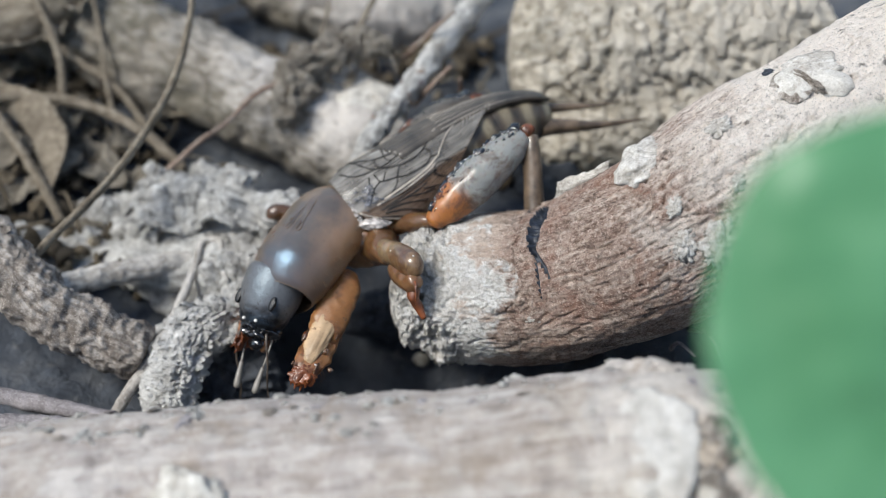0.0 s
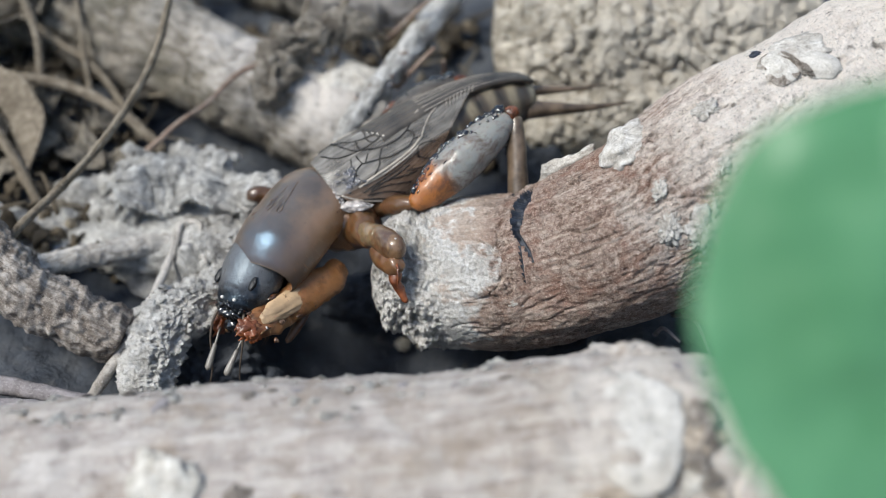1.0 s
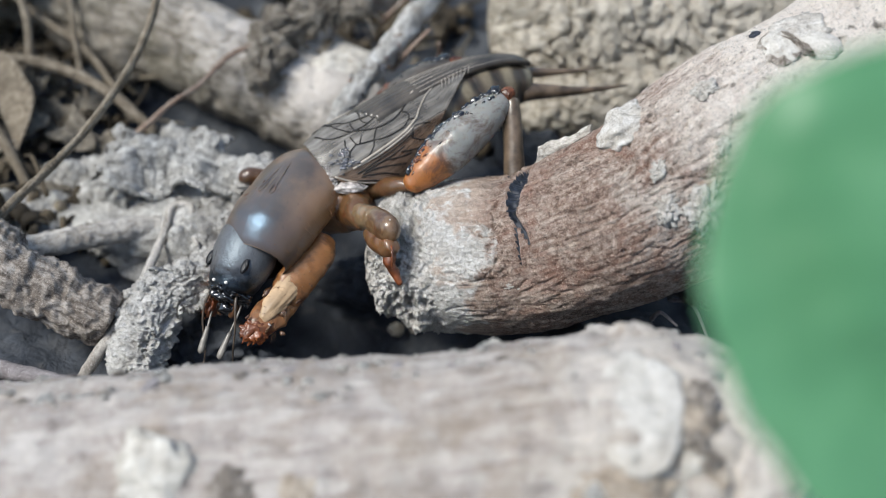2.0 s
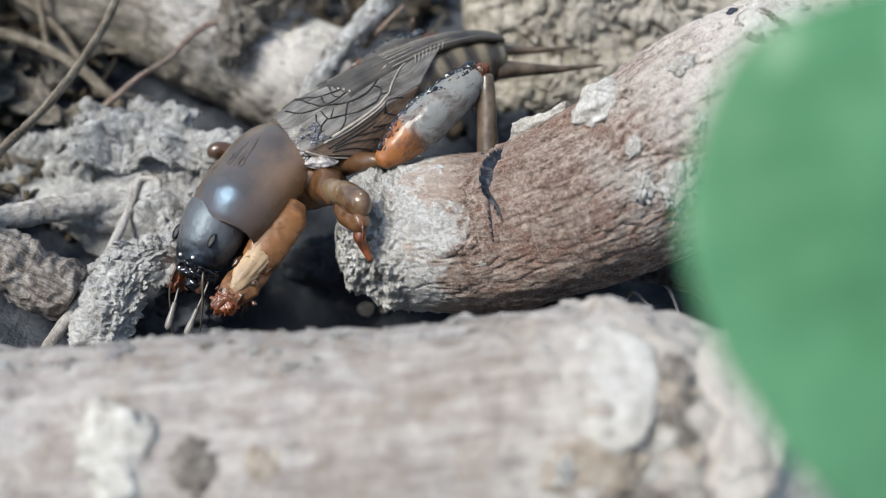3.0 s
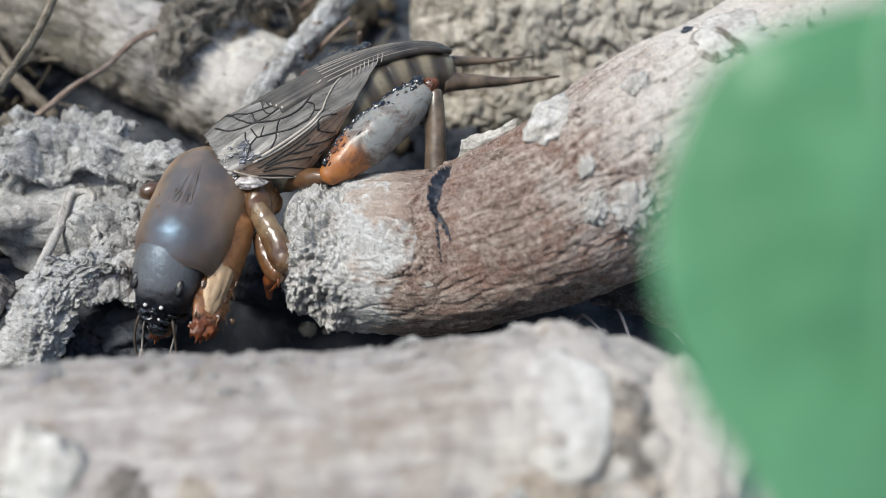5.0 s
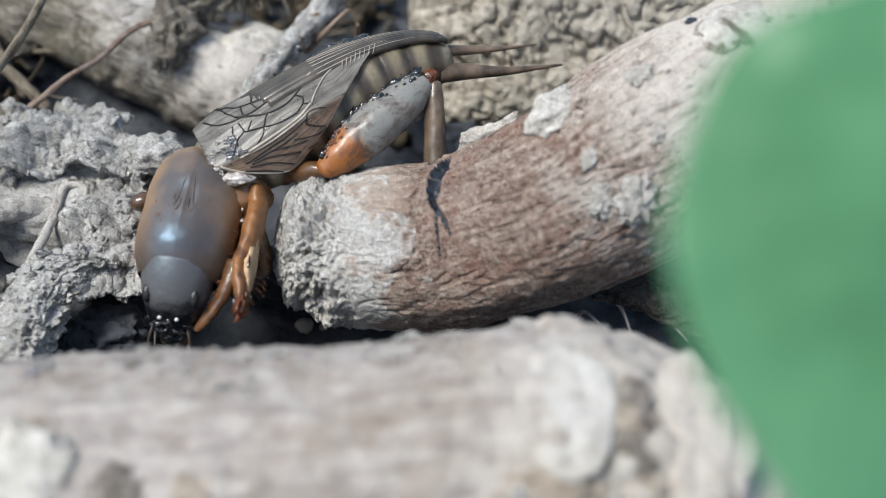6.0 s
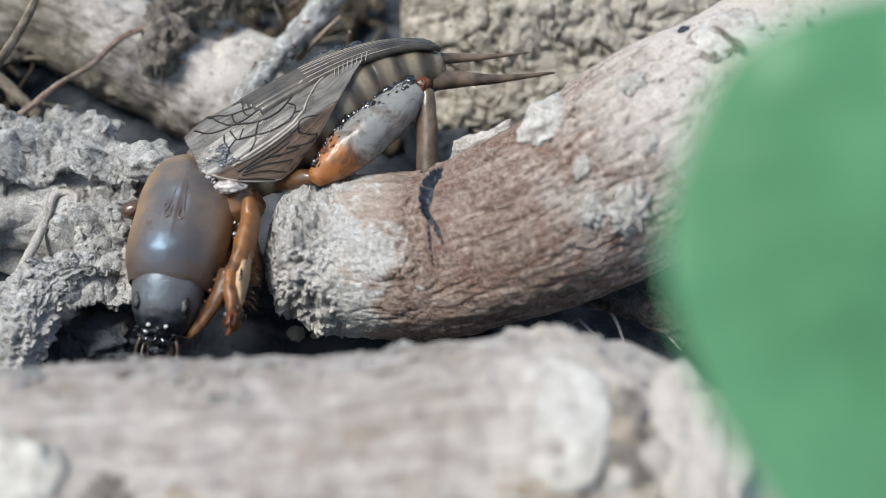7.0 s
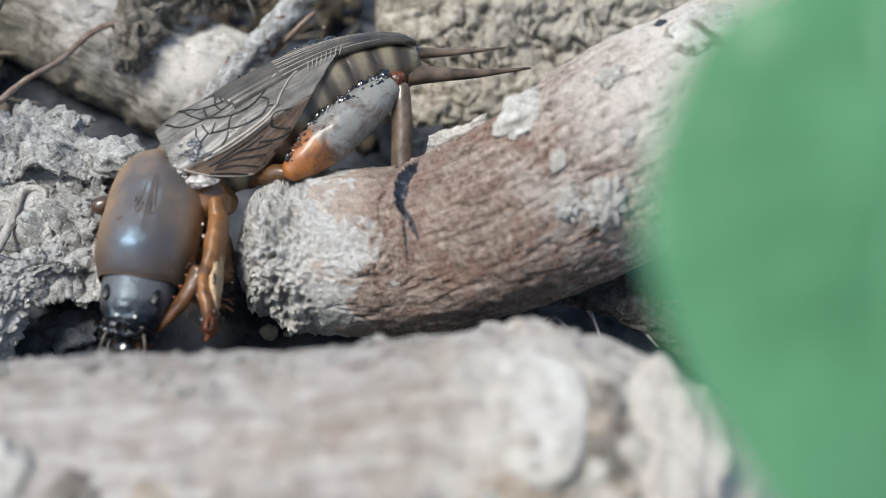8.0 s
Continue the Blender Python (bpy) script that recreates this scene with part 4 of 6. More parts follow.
    mat_root = stem("root_mat", core, FUZZ, "shaggy brown fibrous root mat hanging on the log", "roots", 130, 60, 0.45, 0.6, 310)
    fib = []
    cq = spline(core, 80)[0]
    for k in range(170):
        c = cq[rng.randrange(80)]
        d = unit([rng.gauss(0, 1), rng.gauss(0, 1) - 0.5, rng.gauss(0, 1) - 0.3])
        p0 = c[:3] + d * c[3] * 0.6
        p1 = p0 + d * rng.uniform(0.6, 1.6) + np.array([rng.gauss(0, 0.5) for _ in range(3)])
        p2 = p1 + np.array([rng.gauss(0, 0.7), rng.gauss(0, 0.7), rng.gauss(-0.6, 0.6)])
        fib.append(hair([p0, p1, p2], rng.uniform(0.07, 0.17), 7, 5))
    tagged(solid("fibre_fringe", join(*fib), FUZZ, mat_root), kind="stuff")


build_stems()


def litter_material():
    k = Nodes("brown_leaf_litter")
    g = k.n("ShaderNodeNewGeometry")
    ob = k.coords("Object", (1, 1, 1))
    a = k.noise(ob, 800, 6, 0.65)
    col = k.ramp(g.outputs["Random Per Island"], [(0.0, (0.035, 0.028, 0.020)), (0.35, (0.085, 0.066, 0.044)), (0.7, (0.16, 0.128, 0.090)), (1.0, (0.24, 0.205, 0.155))])
    col = k.mix(k.ramp(a, [(0.40, grey(0.7)), (0.55, grey(0))]), col, (0.025, 0.021, 0.016))
    return k.done(col, 0.85, k.bump(a, 0.6, 0.0004), Specular_IOR_Level=0.25)


def build_litter():
    """Crumbs of leaf, bark and stalk too many to count, filling the gaps behind."""
    rng = random.Random(44)
    chips = []
    spots = [(-64, 40, 12, 14), (-58, 52, 10, 10), (-50, 36, 9, 6), (-72, 28, 8, 9), (-56, 20, 8, 5), (-24, 58, 14, 6), (-8, 60, 6, 6), (-6, 41, 4, 4), (-45, 62, 10, 6)]
    for k in range(330):
        cx, cy, sx, sy = spots[k % len(spots)]
        x, y = rng.gauss(cx, sx * 0.6), rng.gauss(cy, sy * 0.6)
        z = float(ground_height(x, y)) + rng.uniform(0.0, 3.2)
        L, w = rng.uniform(1.2, 4.5), rng.uniform(0.5, 1.6)
        yaw, tilt, bend = rng.uniform(0, 6.28), rng.gauss(0, 0.5), rng.uniform(-0.5, 0.5)
        d = np.array((math.cos(yaw) * math.cos(tilt), math.sin(yaw) * math.cos(tilt), math.sin(tilt)))
        e = unit(np.cross(d, (rng.gauss(0, 0.4), rng.gauss(0, 0.4), 1)))
        n = np.cross(d, e)

        def chip(u, v, c=(x, y, z), L=L, w=w, d=d, e=e, n=n, bend=bend, k=k):
            ww = w * (0.35 + 0.65 * np.sin(np.pi * np.clip(u, 0.02, 0.98)))
            h = bend * L * (2 * u - 1) ** 2 + 0.35 * w * (2 * v - 1) ** 2 + 0.15 * vnoise(np.stack([u * 4, v * 4, 0 * u + k], 1), 7)
            return np.array(c) + np.outer(L * (u - 0.5), d) + np.outer(ww * (2 * v - 1), e) + np.outer(h, n)
        chips.append(sheet(chip, 8, 5, 0.12))
    for k in range(120):
        cx, cy, sx, sy = spots[k % len(spots)]
        x, y = rng.gauss(cx, sx * 0.7), rng.gauss(cy, sy * 0.7)
        z = float(ground_height(x, y)) + rng.uniform(0.5, 4)
        yaw = rng.uniform(0, 6.28)
        L = rng.uniform(4, 12)
        p0 = np.array((x, y, z))
        p2 = p0 + L * np.array((math.cos(yaw), math.sin(yaw), rng.gauss(0, 0.25)))
        chips.append(hair([p0, (p0 + p2) / 2 + np.array([rng.gauss(0, 0.8) for _ in range(3)]), p2], rng.uniform(0.12, 0.4), 10, 6, 0.6))
    tagged(solid("litter", join(*chips), litter_material()), "brown crumbled leaf litter and stalks", "litter", kind="stuff")


build_litter()


def build_dead_leaves():
    """Faded, curled dead leaves lying over one another in the litter."""
    rng = random.Random(77)
    for k, (x, y, z, L, w, yaw) in enumerate([(-62, 30, 4.5, 15, 5.0, 0.6), (-55, 35, 4.0, 13, 4.2, 2.4), (-69, 37, 6.5, 16, 5.5, -0.4), (-50, 41, 3.2, 11, 3.4, 0.9), (-60, 45, 6.0, 14, 4.6, 1.8),
                                             (-70, 24, 5.0, 13, 4.5, 1.1), (-56, 27, 3.0, 11, 3.6, -0.7), (-48, 32, 2.5, 9, 3.0, 2.9), (-74, 48, 9.0, 18, 6.0, 0.3), (-64, 55, 13.5, 14, 4.6, 2.2),
                                             (-66, 50, 12.5, 16, 6.0, 0.5), (-60, 57, 15.5, 13, 5.0, 2.0), (-73, 59, 17.5, 17, 6.5, 1.2), (-54, 53, 12.5, 10, 4.0, 2.6), (-68, 66, 19.0, 14, 5.0, 0.2)]):
        d, e = np.array((math.cos(yaw), math.sin(yaw), rng.uniform(-0.15, 0.15))), np.array((-math.sin(yaw), math.cos(yaw), rng.uniform(-0.3, 0.3)))

        def fn(u, v):
            ww = w * (0.12 + np.sin(np.pi * np.clip(u, 0.0, 1)) ** 0.7) * (1 + 0.3 * fbm(np.stack([u * 6, v, 0 * u + k], 1), 3, 900 + k))
            p = np.array((x, y, z)) + np.outer(L * (u - 0.5), d) + np.outer(ww * (v - 0.5), e)
            h = 1.3 * fbm(p * 0.22, 3, 910 + k) + 0.9 * ridge(p * 0.35, 2, 920 + k) + 1.6 * (2 * v - 1) ** 2 * rolled
            return p + np.outer(h, (0, 0, 1))
        rolled = rng.uniform(-0.4, 1.0)
        tagged(solid("dead_leaf", sheet(fn, 40, 22, 0.18), DEADLEAF), "faded grey-brown curled dead leaf", "dead leaf", "dead leaves in the litter")


build_dead_leaves()


# ---- grey crumpled bark heap beside the insect ----
def build_bark():
    def slab(name, corners, folds, freq, thick, seed, label, ragged=0.12, n=170, material=FLAKE):
        a, b, c, d = (np.asarray(k, float) for k in corners)
        nrm = unit(np.cross(b - a, d - a))

        def fn(u, v):
            # ragged outline
            e = ragged * fbm(np.stack([u * 5, v * 5, 0 * u + seed], 1), 4, seed)
            uu = u + e * (1 - np.abs(2 * v - 1) * 0.2) * (np.abs(2 * u - 1) ** 2)
            vv = v + ragged * fbm(np.stack([v * 5 + 9, u * 5, 0 * u + seed], 1), 4, seed + 1) * (np.abs(2 * v - 1) ** 2)
            p = ((1 - uu) * (1 - vv))[:, None] * a + (uu * (1 - vv))[:, None] * b + (uu * vv)[:, None] * c + ((1 - uu) * vv)[:, None] * d
            h = folds * (0.95 * fbm(p * freq, 2, seed + 3) + 0.55 * ridge(p * freq * 0.9 + 4, 2, seed + 7, 0.3) + 0.09 * ridge(p * freq * 3.4, 3, seed + 9, 0.6) - 0.20 * np.exp(-(fbm(p * freq * 1.7, 2, seed + 13) / 0.07) ** 2))
            lay = 2.6 * fbm(p * freq * 0.55 + 2, 3, seed + 17)
            step = np.floor(lay) + smooth(0.80, 1.0, lay - np.floor(lay))
            h = h + 0.30 * folds * (step - 0.6 * lay) + 0.05 * folds * fbm(p * 2.2, 3, seed + 19, 0.6)
            side = 0.25 * folds * np.stack([fbm(p * freq * 1.2, 2, seed + 11 + k) for k in range(3)], 1)
            return p + nrm * h[:, None] + side

        g = sheet(fn, n, n, thick)
        ob = tagged(solid(name, g, material), label, "bark", "crumpled bark pieces")
        scales(ob, g[0][:n * n], 14, 1.3, material, seed)
        return ob

    # base heap that carries the flakes
    g = lump((-37.5, 22.0, -0.5), (14, 9, 6.0), 0.20, 1.2, 70, 330)
    tagged(solid("bark_mound", g, FLAKE), "grey crumbling mound of bark", "bark", "crumpled bark pieces")
    slab("bark_flake", [(-47, 27.5, 7.0), (-27.0, 23.5, 8.2), (-28.5, 17.8, 7.6), (-46, 20.0, 5.0)], 2.0, 0.20, 0.5, 340, "pale grey crumpled bark flake")
    slab("bark_flake", [(-46, 30.5, 5.5), (-33.5, 29.5, 6.4), (-31, 23.5, 7.4), (-45, 24.5, 6.6)], 2.1, 0.22, 0.5, 350, "pale grey crumpled bark flake")
    slab("bark_flake", [(-56, 27, 5.5), (-44, 28, 6.0), (-43, 19, 3.0), (-55, 17, 1.5)], 2.4, 0.20, 0.5, 360, "dull grey folded bark flake")
    slab("bark_flake", [(-39, 19.5, 4.0), (-29.5, 18.0, 7.0), (-29.5, 9.0, 3.2), (-38, 9.5, 2.0)], 2.0, 0.34, 0.5, 370, "grey grainy bark flake")
    slab("bark_flake", [(-50, 19.5, 0.8), (-40, 19.5, 0.4), (-40, 15.8, -0.8), (-49, 15.5, 0.2)], 0.7, 0.28, 0.4, 380, "dull grey folded bark flake")
    slab("bark_flake", [(-63, 22, 4.5), (-52, 24, 3.0), (-52, 12, 1.0), (-62, 10, 4.0)], 1.2, 0.18, 0.4, 385, "dull grey folded bark flake")
    slab("bark_flake", [(-36.8, 6.6, 6.8), (-28.2, 11.6, 4.0), (-27.6, 5.8, 2.3), (-34.1, 2.3, 4.7)], 1.1, 0.34, 0.5, 395, "pale grainy bark flake over a dark hollow", material=GRAINY)
    g = lump((-27.4, 20.4, 8.0), (3.0, 2.4, 1.9), 0.22, 1.1, 40, 390)
    tagged(solid("bark_lump", g, FLAKE), "rounded grey bark lump", "bark", "crumpled bark pieces")

    # the curled strip: an arched, rolled piece of bark, open below
    def curl(u, v):
        c = spline([(-32.2, 8.6, 3.2), (-35.0, 7.6, 4.2), (-37.0, 5.0, 3.4), (-37.8, 1.5, 2.6), (-38.2, -2.4, 1.2), (-38.4, -4.5, -1.5)], 60)[0]
        p = np.stack([np.interp(u, np.linspace(0, 1, 60), c[:, k]) for k in range(3)], 1)
        a = (v - 0.5) * radians(235)
        r = 2.3 * (0.75 + 0.4 * np.sin(np.pi * np.clip(u * 0.8 + 0.15, 0, 1)))
        out = unit(np.array((-0.35, -0.55, 0.76)))
        side = unit(np.array((0.92, -0.35, 0.17)))
        q = p + (r * np.cos(a))[:, None] * out + (r * np.sin(a))[:, None] * side
        h = 0.25 * fbm(q * 0.6, 3, 400) + 0.55 * ridge(np.stack([v * 8, u * 2, 0 * u], 1), 3, 403) + 0.30 * ridge(q * 1.1, 4, 405, 0.6) + 0.10 * fbm(q * 4, 2, 406)
        rag = 0.5 * (np.abs(2 * v - 1) ** 6) * fbm(np.stack([u * 14, 0 * u, v], 1), 3, 407)
        return q + (np.cos(a) * h)[:, None] * out + (np.sin(a) * (h + rag))[:, None] * side

    g = sheet(curl, 260, 160, 0.5)
    strip = tagged(solid("curled_bark", g, GRAINY), "curled grainy grey strip of bark", "bark", "crumpled bark pieces")
    scales(strip, g[0][:260 * 160], 26, 0.7, GRAINY, 409)
    for k, (c, s) in enumerate([((-31.5, 4.8, -3.6), (4.0, 3.2, 2.2)), ((-35.2, 2.0, -3.5), (2.5, 3.0, 2.5)), ((-27.5, 2.5, -6.5), (3.0, 2.4, 2.0)), ((-33, 11.5, -0.5), (4, 3.5, 3.0)),
                                ((-24.5, 0.5, -8.0), (2.0, 1.8, 1.2)), ((-17, 14.5, -4.5), (4.2, 3.0, 2.8)), ((-10.5, 13.0, -6.0), (2.2, 1.8, 1.6))]):
        g = lump(c, s, 0.30, 1.5, 34, 410 + k)
        tagged(solid("soil_clod", g, SOIL), "dark damp soil clod", "clod", "soil clods in the hollow")


build_bark()


def build_small():
    for k, (c, s) in enumerate([((-11.9, 10.3, -8.2), (1.0, 0.8, 1.0)), ((-9.8, 10.2, -8.4), (0.5, 0.4, 0.4)), ((-15, 6, -11.0), (0.5, 0.4, 0.3)), ((-5.6, 2.0, -6.4), (0.5, 0.5, 0.4))]):
        tagged(solid("pebble", lump(c, s, 0.18, 1.0, 16, 430 + k), PEBBLE), "small pale angular pebble on dark soil", "pebble", "pebbles in the hollow")
    for k, pts in enumerate([[(19, 5.5, 1.5), (21, 3, 3.2), (22.5, 0, 1.0)], [(18, 7, 0), (20.2, 5, 3.6), (24, 2.5, 4.2), (28, 0, 1.0)], [(22, 8, 0), (26, 4, 3), (31, 1, 2.2), (36, -2, 0)],
                             [(17, 4, 0), (17.6, 2.6, 2.6), (19.2, 1, 2.2)], [(25, 6, 0), (30, 4, 3.5), (36, 4, 3.0)]]):
        tagged(solid("root_fibre", hair(pts, 0.28, 24, 8), MAUVE), "thin dry root fibre under the branch", "root", "root fibres under the branch")
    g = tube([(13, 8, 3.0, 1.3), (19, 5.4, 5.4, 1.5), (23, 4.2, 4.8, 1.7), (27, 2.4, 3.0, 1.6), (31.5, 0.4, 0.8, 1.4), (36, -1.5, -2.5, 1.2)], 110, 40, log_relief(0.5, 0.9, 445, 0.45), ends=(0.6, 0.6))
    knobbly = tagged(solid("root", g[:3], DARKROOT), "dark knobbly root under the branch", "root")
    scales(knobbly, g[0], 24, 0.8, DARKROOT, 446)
    for k, pts in enumerate([[(-12.6, 38.5, 8.8), (-9, 37.6, 13.5), (-7.4, 38.4, 14.8)], [(-6.6, 40, 9), (-6.4, 38, 13)], [(-14.2, 47, 10), (-10, 45, 15.5), (-7, 47, 17)]]):
        tagged(solid("rootlet", hair(pts, 0.4, 20, 10), REDROOT), "short red-brown rootlet behind the insect", "root", "rootlets behind the insect")


build_small()


# ---- the broad green leaf close to the lens ----
def build_leaf():
    O = np.array((18.9, -48.6, 60.8))
    ex, ey = unit(np.array((1.0, 0.05, 0.0))), unit(np.array((0.0, 0.72, 0.69)))
    ez = np.cross(ex, ey)
    turn = np.radians([-45, 0, 45, 75, 101, 123, 137, 160, 182, 204, 223, 248, 270, 295])
    reach = np.array([14.8, 12.5, 12.0, 11.5, 11.4, 11.4, 10.8, 9.9, 9.4, 8.9, 9.2, 10.7, 13.3, 15.0])
    turn = np.concatenate([turn - 2 * np.pi, turn, turn + 2 * np.pi])
    reach = np.tile(reach, 3)

    def fn(u, v):
        a = v * 2 * np.pi
        R = np.interp(a, turn, reach)
        R = R + 0.08 * np.sin(9 * a)
        x, y = u * R * np.cos(a), u * R * np.sin(a)
        z = -0.008 * (x * x + 0.6 * y * y) + 0.45 * fbm(np.stack([x * 0.16, y * 0.16, 0 * x], 1), 3, 500)
        return O + x[:, None] * ex + y[:, None] * ey + z[:, None] * ez

    ob = tagged(solid("leaf", sheet(fn, 40, 120, 0.25), LEAF), "broad smooth green leaf on its stalk", "leaf")
    rib = [O + ey * k - ez * 0.55 - ez * 0.0055 * k * k for k in np.linspace(-13, 10, 12)]
    solid("midrib", hair(rib, 0.5, 30, 8, 1.6), LEAF, ob, "paler raised midrib")
    stalk = [O + ey * 9.5 - ez * 1.0, O + ey * 14 + ex * 6 - ez * 4, (48, -34, 58), (62, -36, 30), (70, -38, -4)]
    solid("leaf_stalk", hair(stalk, 0.9, 40, 10, 1.2), LEAF, ob, "round green stalk")
    return ob


build_leaf()


# ---- the mole cricket ----
BASE = np.array((-18.0, 14.0, 4.0))
cricket = tagged(new("mole_cricket"), "brown mole cricket with amber digging legs, leaning on the branch", "insect")
cricket.location = Vector(BASE) * MM
cricket["pivot"] = tuple(float(k) for k in BASE)


def stance(o, fwd, up):
    """A pose in the cricket's own space: origin in millimetres, x axis along fwd, z axis near up."""
    x = Vector(fwd).normalized()
    y = Vector(up).cross(x).normalized()
    z = x.cross(y)
    m = Matrix((x, y, z)).transposed().to_4x4()
    m.translation = (Vector(o) - Vector(BASE)) * MM
    return m


def limb(name, pts, rings, segs, material, parent, label="", flat=1.0, first=(0, 0, 1), relief=0.04, seed=0, ends=(0.4, 0.4)):
    """A jointed leg piece or body piece: a tube of varied radius with slight relief."""
    g = tube(pts, rings, segs, lambda th, s, P, r: relief * r * fbm(P * 0.9, 3, seed), ends=ends, first=first, flat=flat)
    return solid(name, g[:3], material, parent, label)


def build_pronotum():
    def fn(u, v):
        s = -1 + 2 * u
        a = v * 2 * np.pi
        rear = np.sqrt(np.clip(1 - np.abs(np.minimum(s, 0)) ** 3.5, 0.0004, 1))
        high = np.sqrt(np.clip(1 - np.abs(np.minimum(s, 0)) ** 3.6, 0.0004, 1))
        front = 1 - 0.21 * np.maximum(s, 0) ** 3.0
        w, h = 4.9 * rear * front, 4.5 * high * (1 - 0.34 * np.maximum(s, 0) ** 4)
        c, d = np.cos(a), np.sin(a)
        y = w * np.sign(d) * np.abs(d)
        z = h * np.sign(c) * np.abs(c) * np.where(c < 0, 0.8, 1)
        x = np.where(s < 0, 7.9, 7.4) * s - 0.7 * (np.abs(d) ** 2) * (s > 0.6) * (s - 0.6) / 0.4
        P = np.stack([x, y, z - 0.7 * np.maximum(s, 0) ** 4], 1)
        lip = 0.06 * np.exp(-((s - 0.95) / 0.05) ** 2)
        dimple = -0.22 * np.exp(-((np.abs(y) - 0.55) / 0.3) ** 2 - ((s - 0.05) / 0.25) ** 2) * (c > 0)
        n = unit(np.stack([0 * y, y / np.maximum(w, 0.1) ** 2, z / np.maximum(h, 0.1) ** 2], 1))
        return P + n * (lip + dimple + 0.05 * fbm(P * 0.6, 3, 600))[:, None]

    P, F, U = sheet(fn, 90, 97)
    ob = solid("pronotum", (P, F, U), SHELL, cricket, "satin grey-brown shield with amber flanks")
    ob["pivot"] = (0.0, 0.0, 0.0)

    def top(x, y):
        s = x / 7.4
        h = 4.5 * (1 - abs(min(s, 0)) ** 3.6) ** 0.5 * (1 - 0.34 * max(s, 0) ** 4)
        w = 4.9 * (1 - abs(min(s, 0)) ** 3.5) ** 0.5 * (1 - 0.21 * max(s, 0) ** 3.0)
        return (x, y, h * math.sqrt(max(0.02, 1 - (y / w) ** 2)) - 0.7 * max(s, 0) ** 4)

    loops = []
    for sgn in (-1, 1):
        line = [top(x, sgn * (0.28 + 0.10 * k)) for k, x in enumerate(np.linspace(-3.2, 0.6, 6))]
        tip = [top(1.4, sgn * 1.0), top(1.75, sgn * 0.75), top(1.4, sgn * 0.45), top(0.4, sgn * 0.4)]
        loops.append(hair(line + tip, 0.035, 40, 6, 1.0))
    solid("furrow", join(*loops), TIBIA, ob, "fine paired furrow on the shield")
    rim = []
    for a in np.linspace(-1.5, 1.5, 25):
        rim.append((7.4 - 0.6 * math.sin(a) ** 2, 3.86 * math.sin(a), 2.97 * math.cos(a) - 0.62))
    solid("front_rim", hair(rim, 0.04, 60, 6, 1.0), TIBIA, ob, "thin pale front rim with short bristles")
    rng = random.Random(17)
    bits = []
    for k in range(26):
        x, y = (rng.gauss(-5.6, 0.6), rng.gauss(0.8, 1.0)) if k < 12 else (rng.gauss(2.6, 0.8), rng.gauss(-2.4, 0.5)) if k < 22 else (rng.uniform(-5, 6.4), rng.uniform(-3, 4))
        r = rng.uniform(0.05, 0.16)
        bits.append(lump(top(x, y), (r * 1.8, r * 0.8, r * 0.25), 0.6, 2, 6, 605 + k))
    tagged(solid("dirt", join(*bits), BROWNHORN, ob, "crumbs of dirt on the shield"), kind="stuff")
    rng = random.Random(3)
    down = []
    for k in range(150):
        s = rng.uniform(-0.9, 0.9)
        a = rng.choice((-1, 1)) * rng.uniform(1.25, 1.9)
        rear = math.sqrt(max(0.01, 1 - abs(min(s, 0)) ** 3.5))
        w, h = 4.9 * rear * (1 - 0.21 * max(s, 0) ** 3.0), 4.5 * rear
        p = np.array((7.4 * s, w * math.sin(a), h * math.cos(a) * (0.8 if math.cos(a) < 0 else 1) - 0.7 * max(s, 0) ** 4))
        q = p + np.array((0.2, 0.45 * math.copysign(1, a), rng.uniform(-0.4, 0.1))) * rng.uniform(0.6, 1.3)
        down.append(hair([p, (p + q) / 2 + 0.05, q], 0.022, 4, 4, 0.3))
    tagged(solid("down", join(*down), AMBER, ob, "short amber hairs along the edge"), kind="stuff")
    return ob


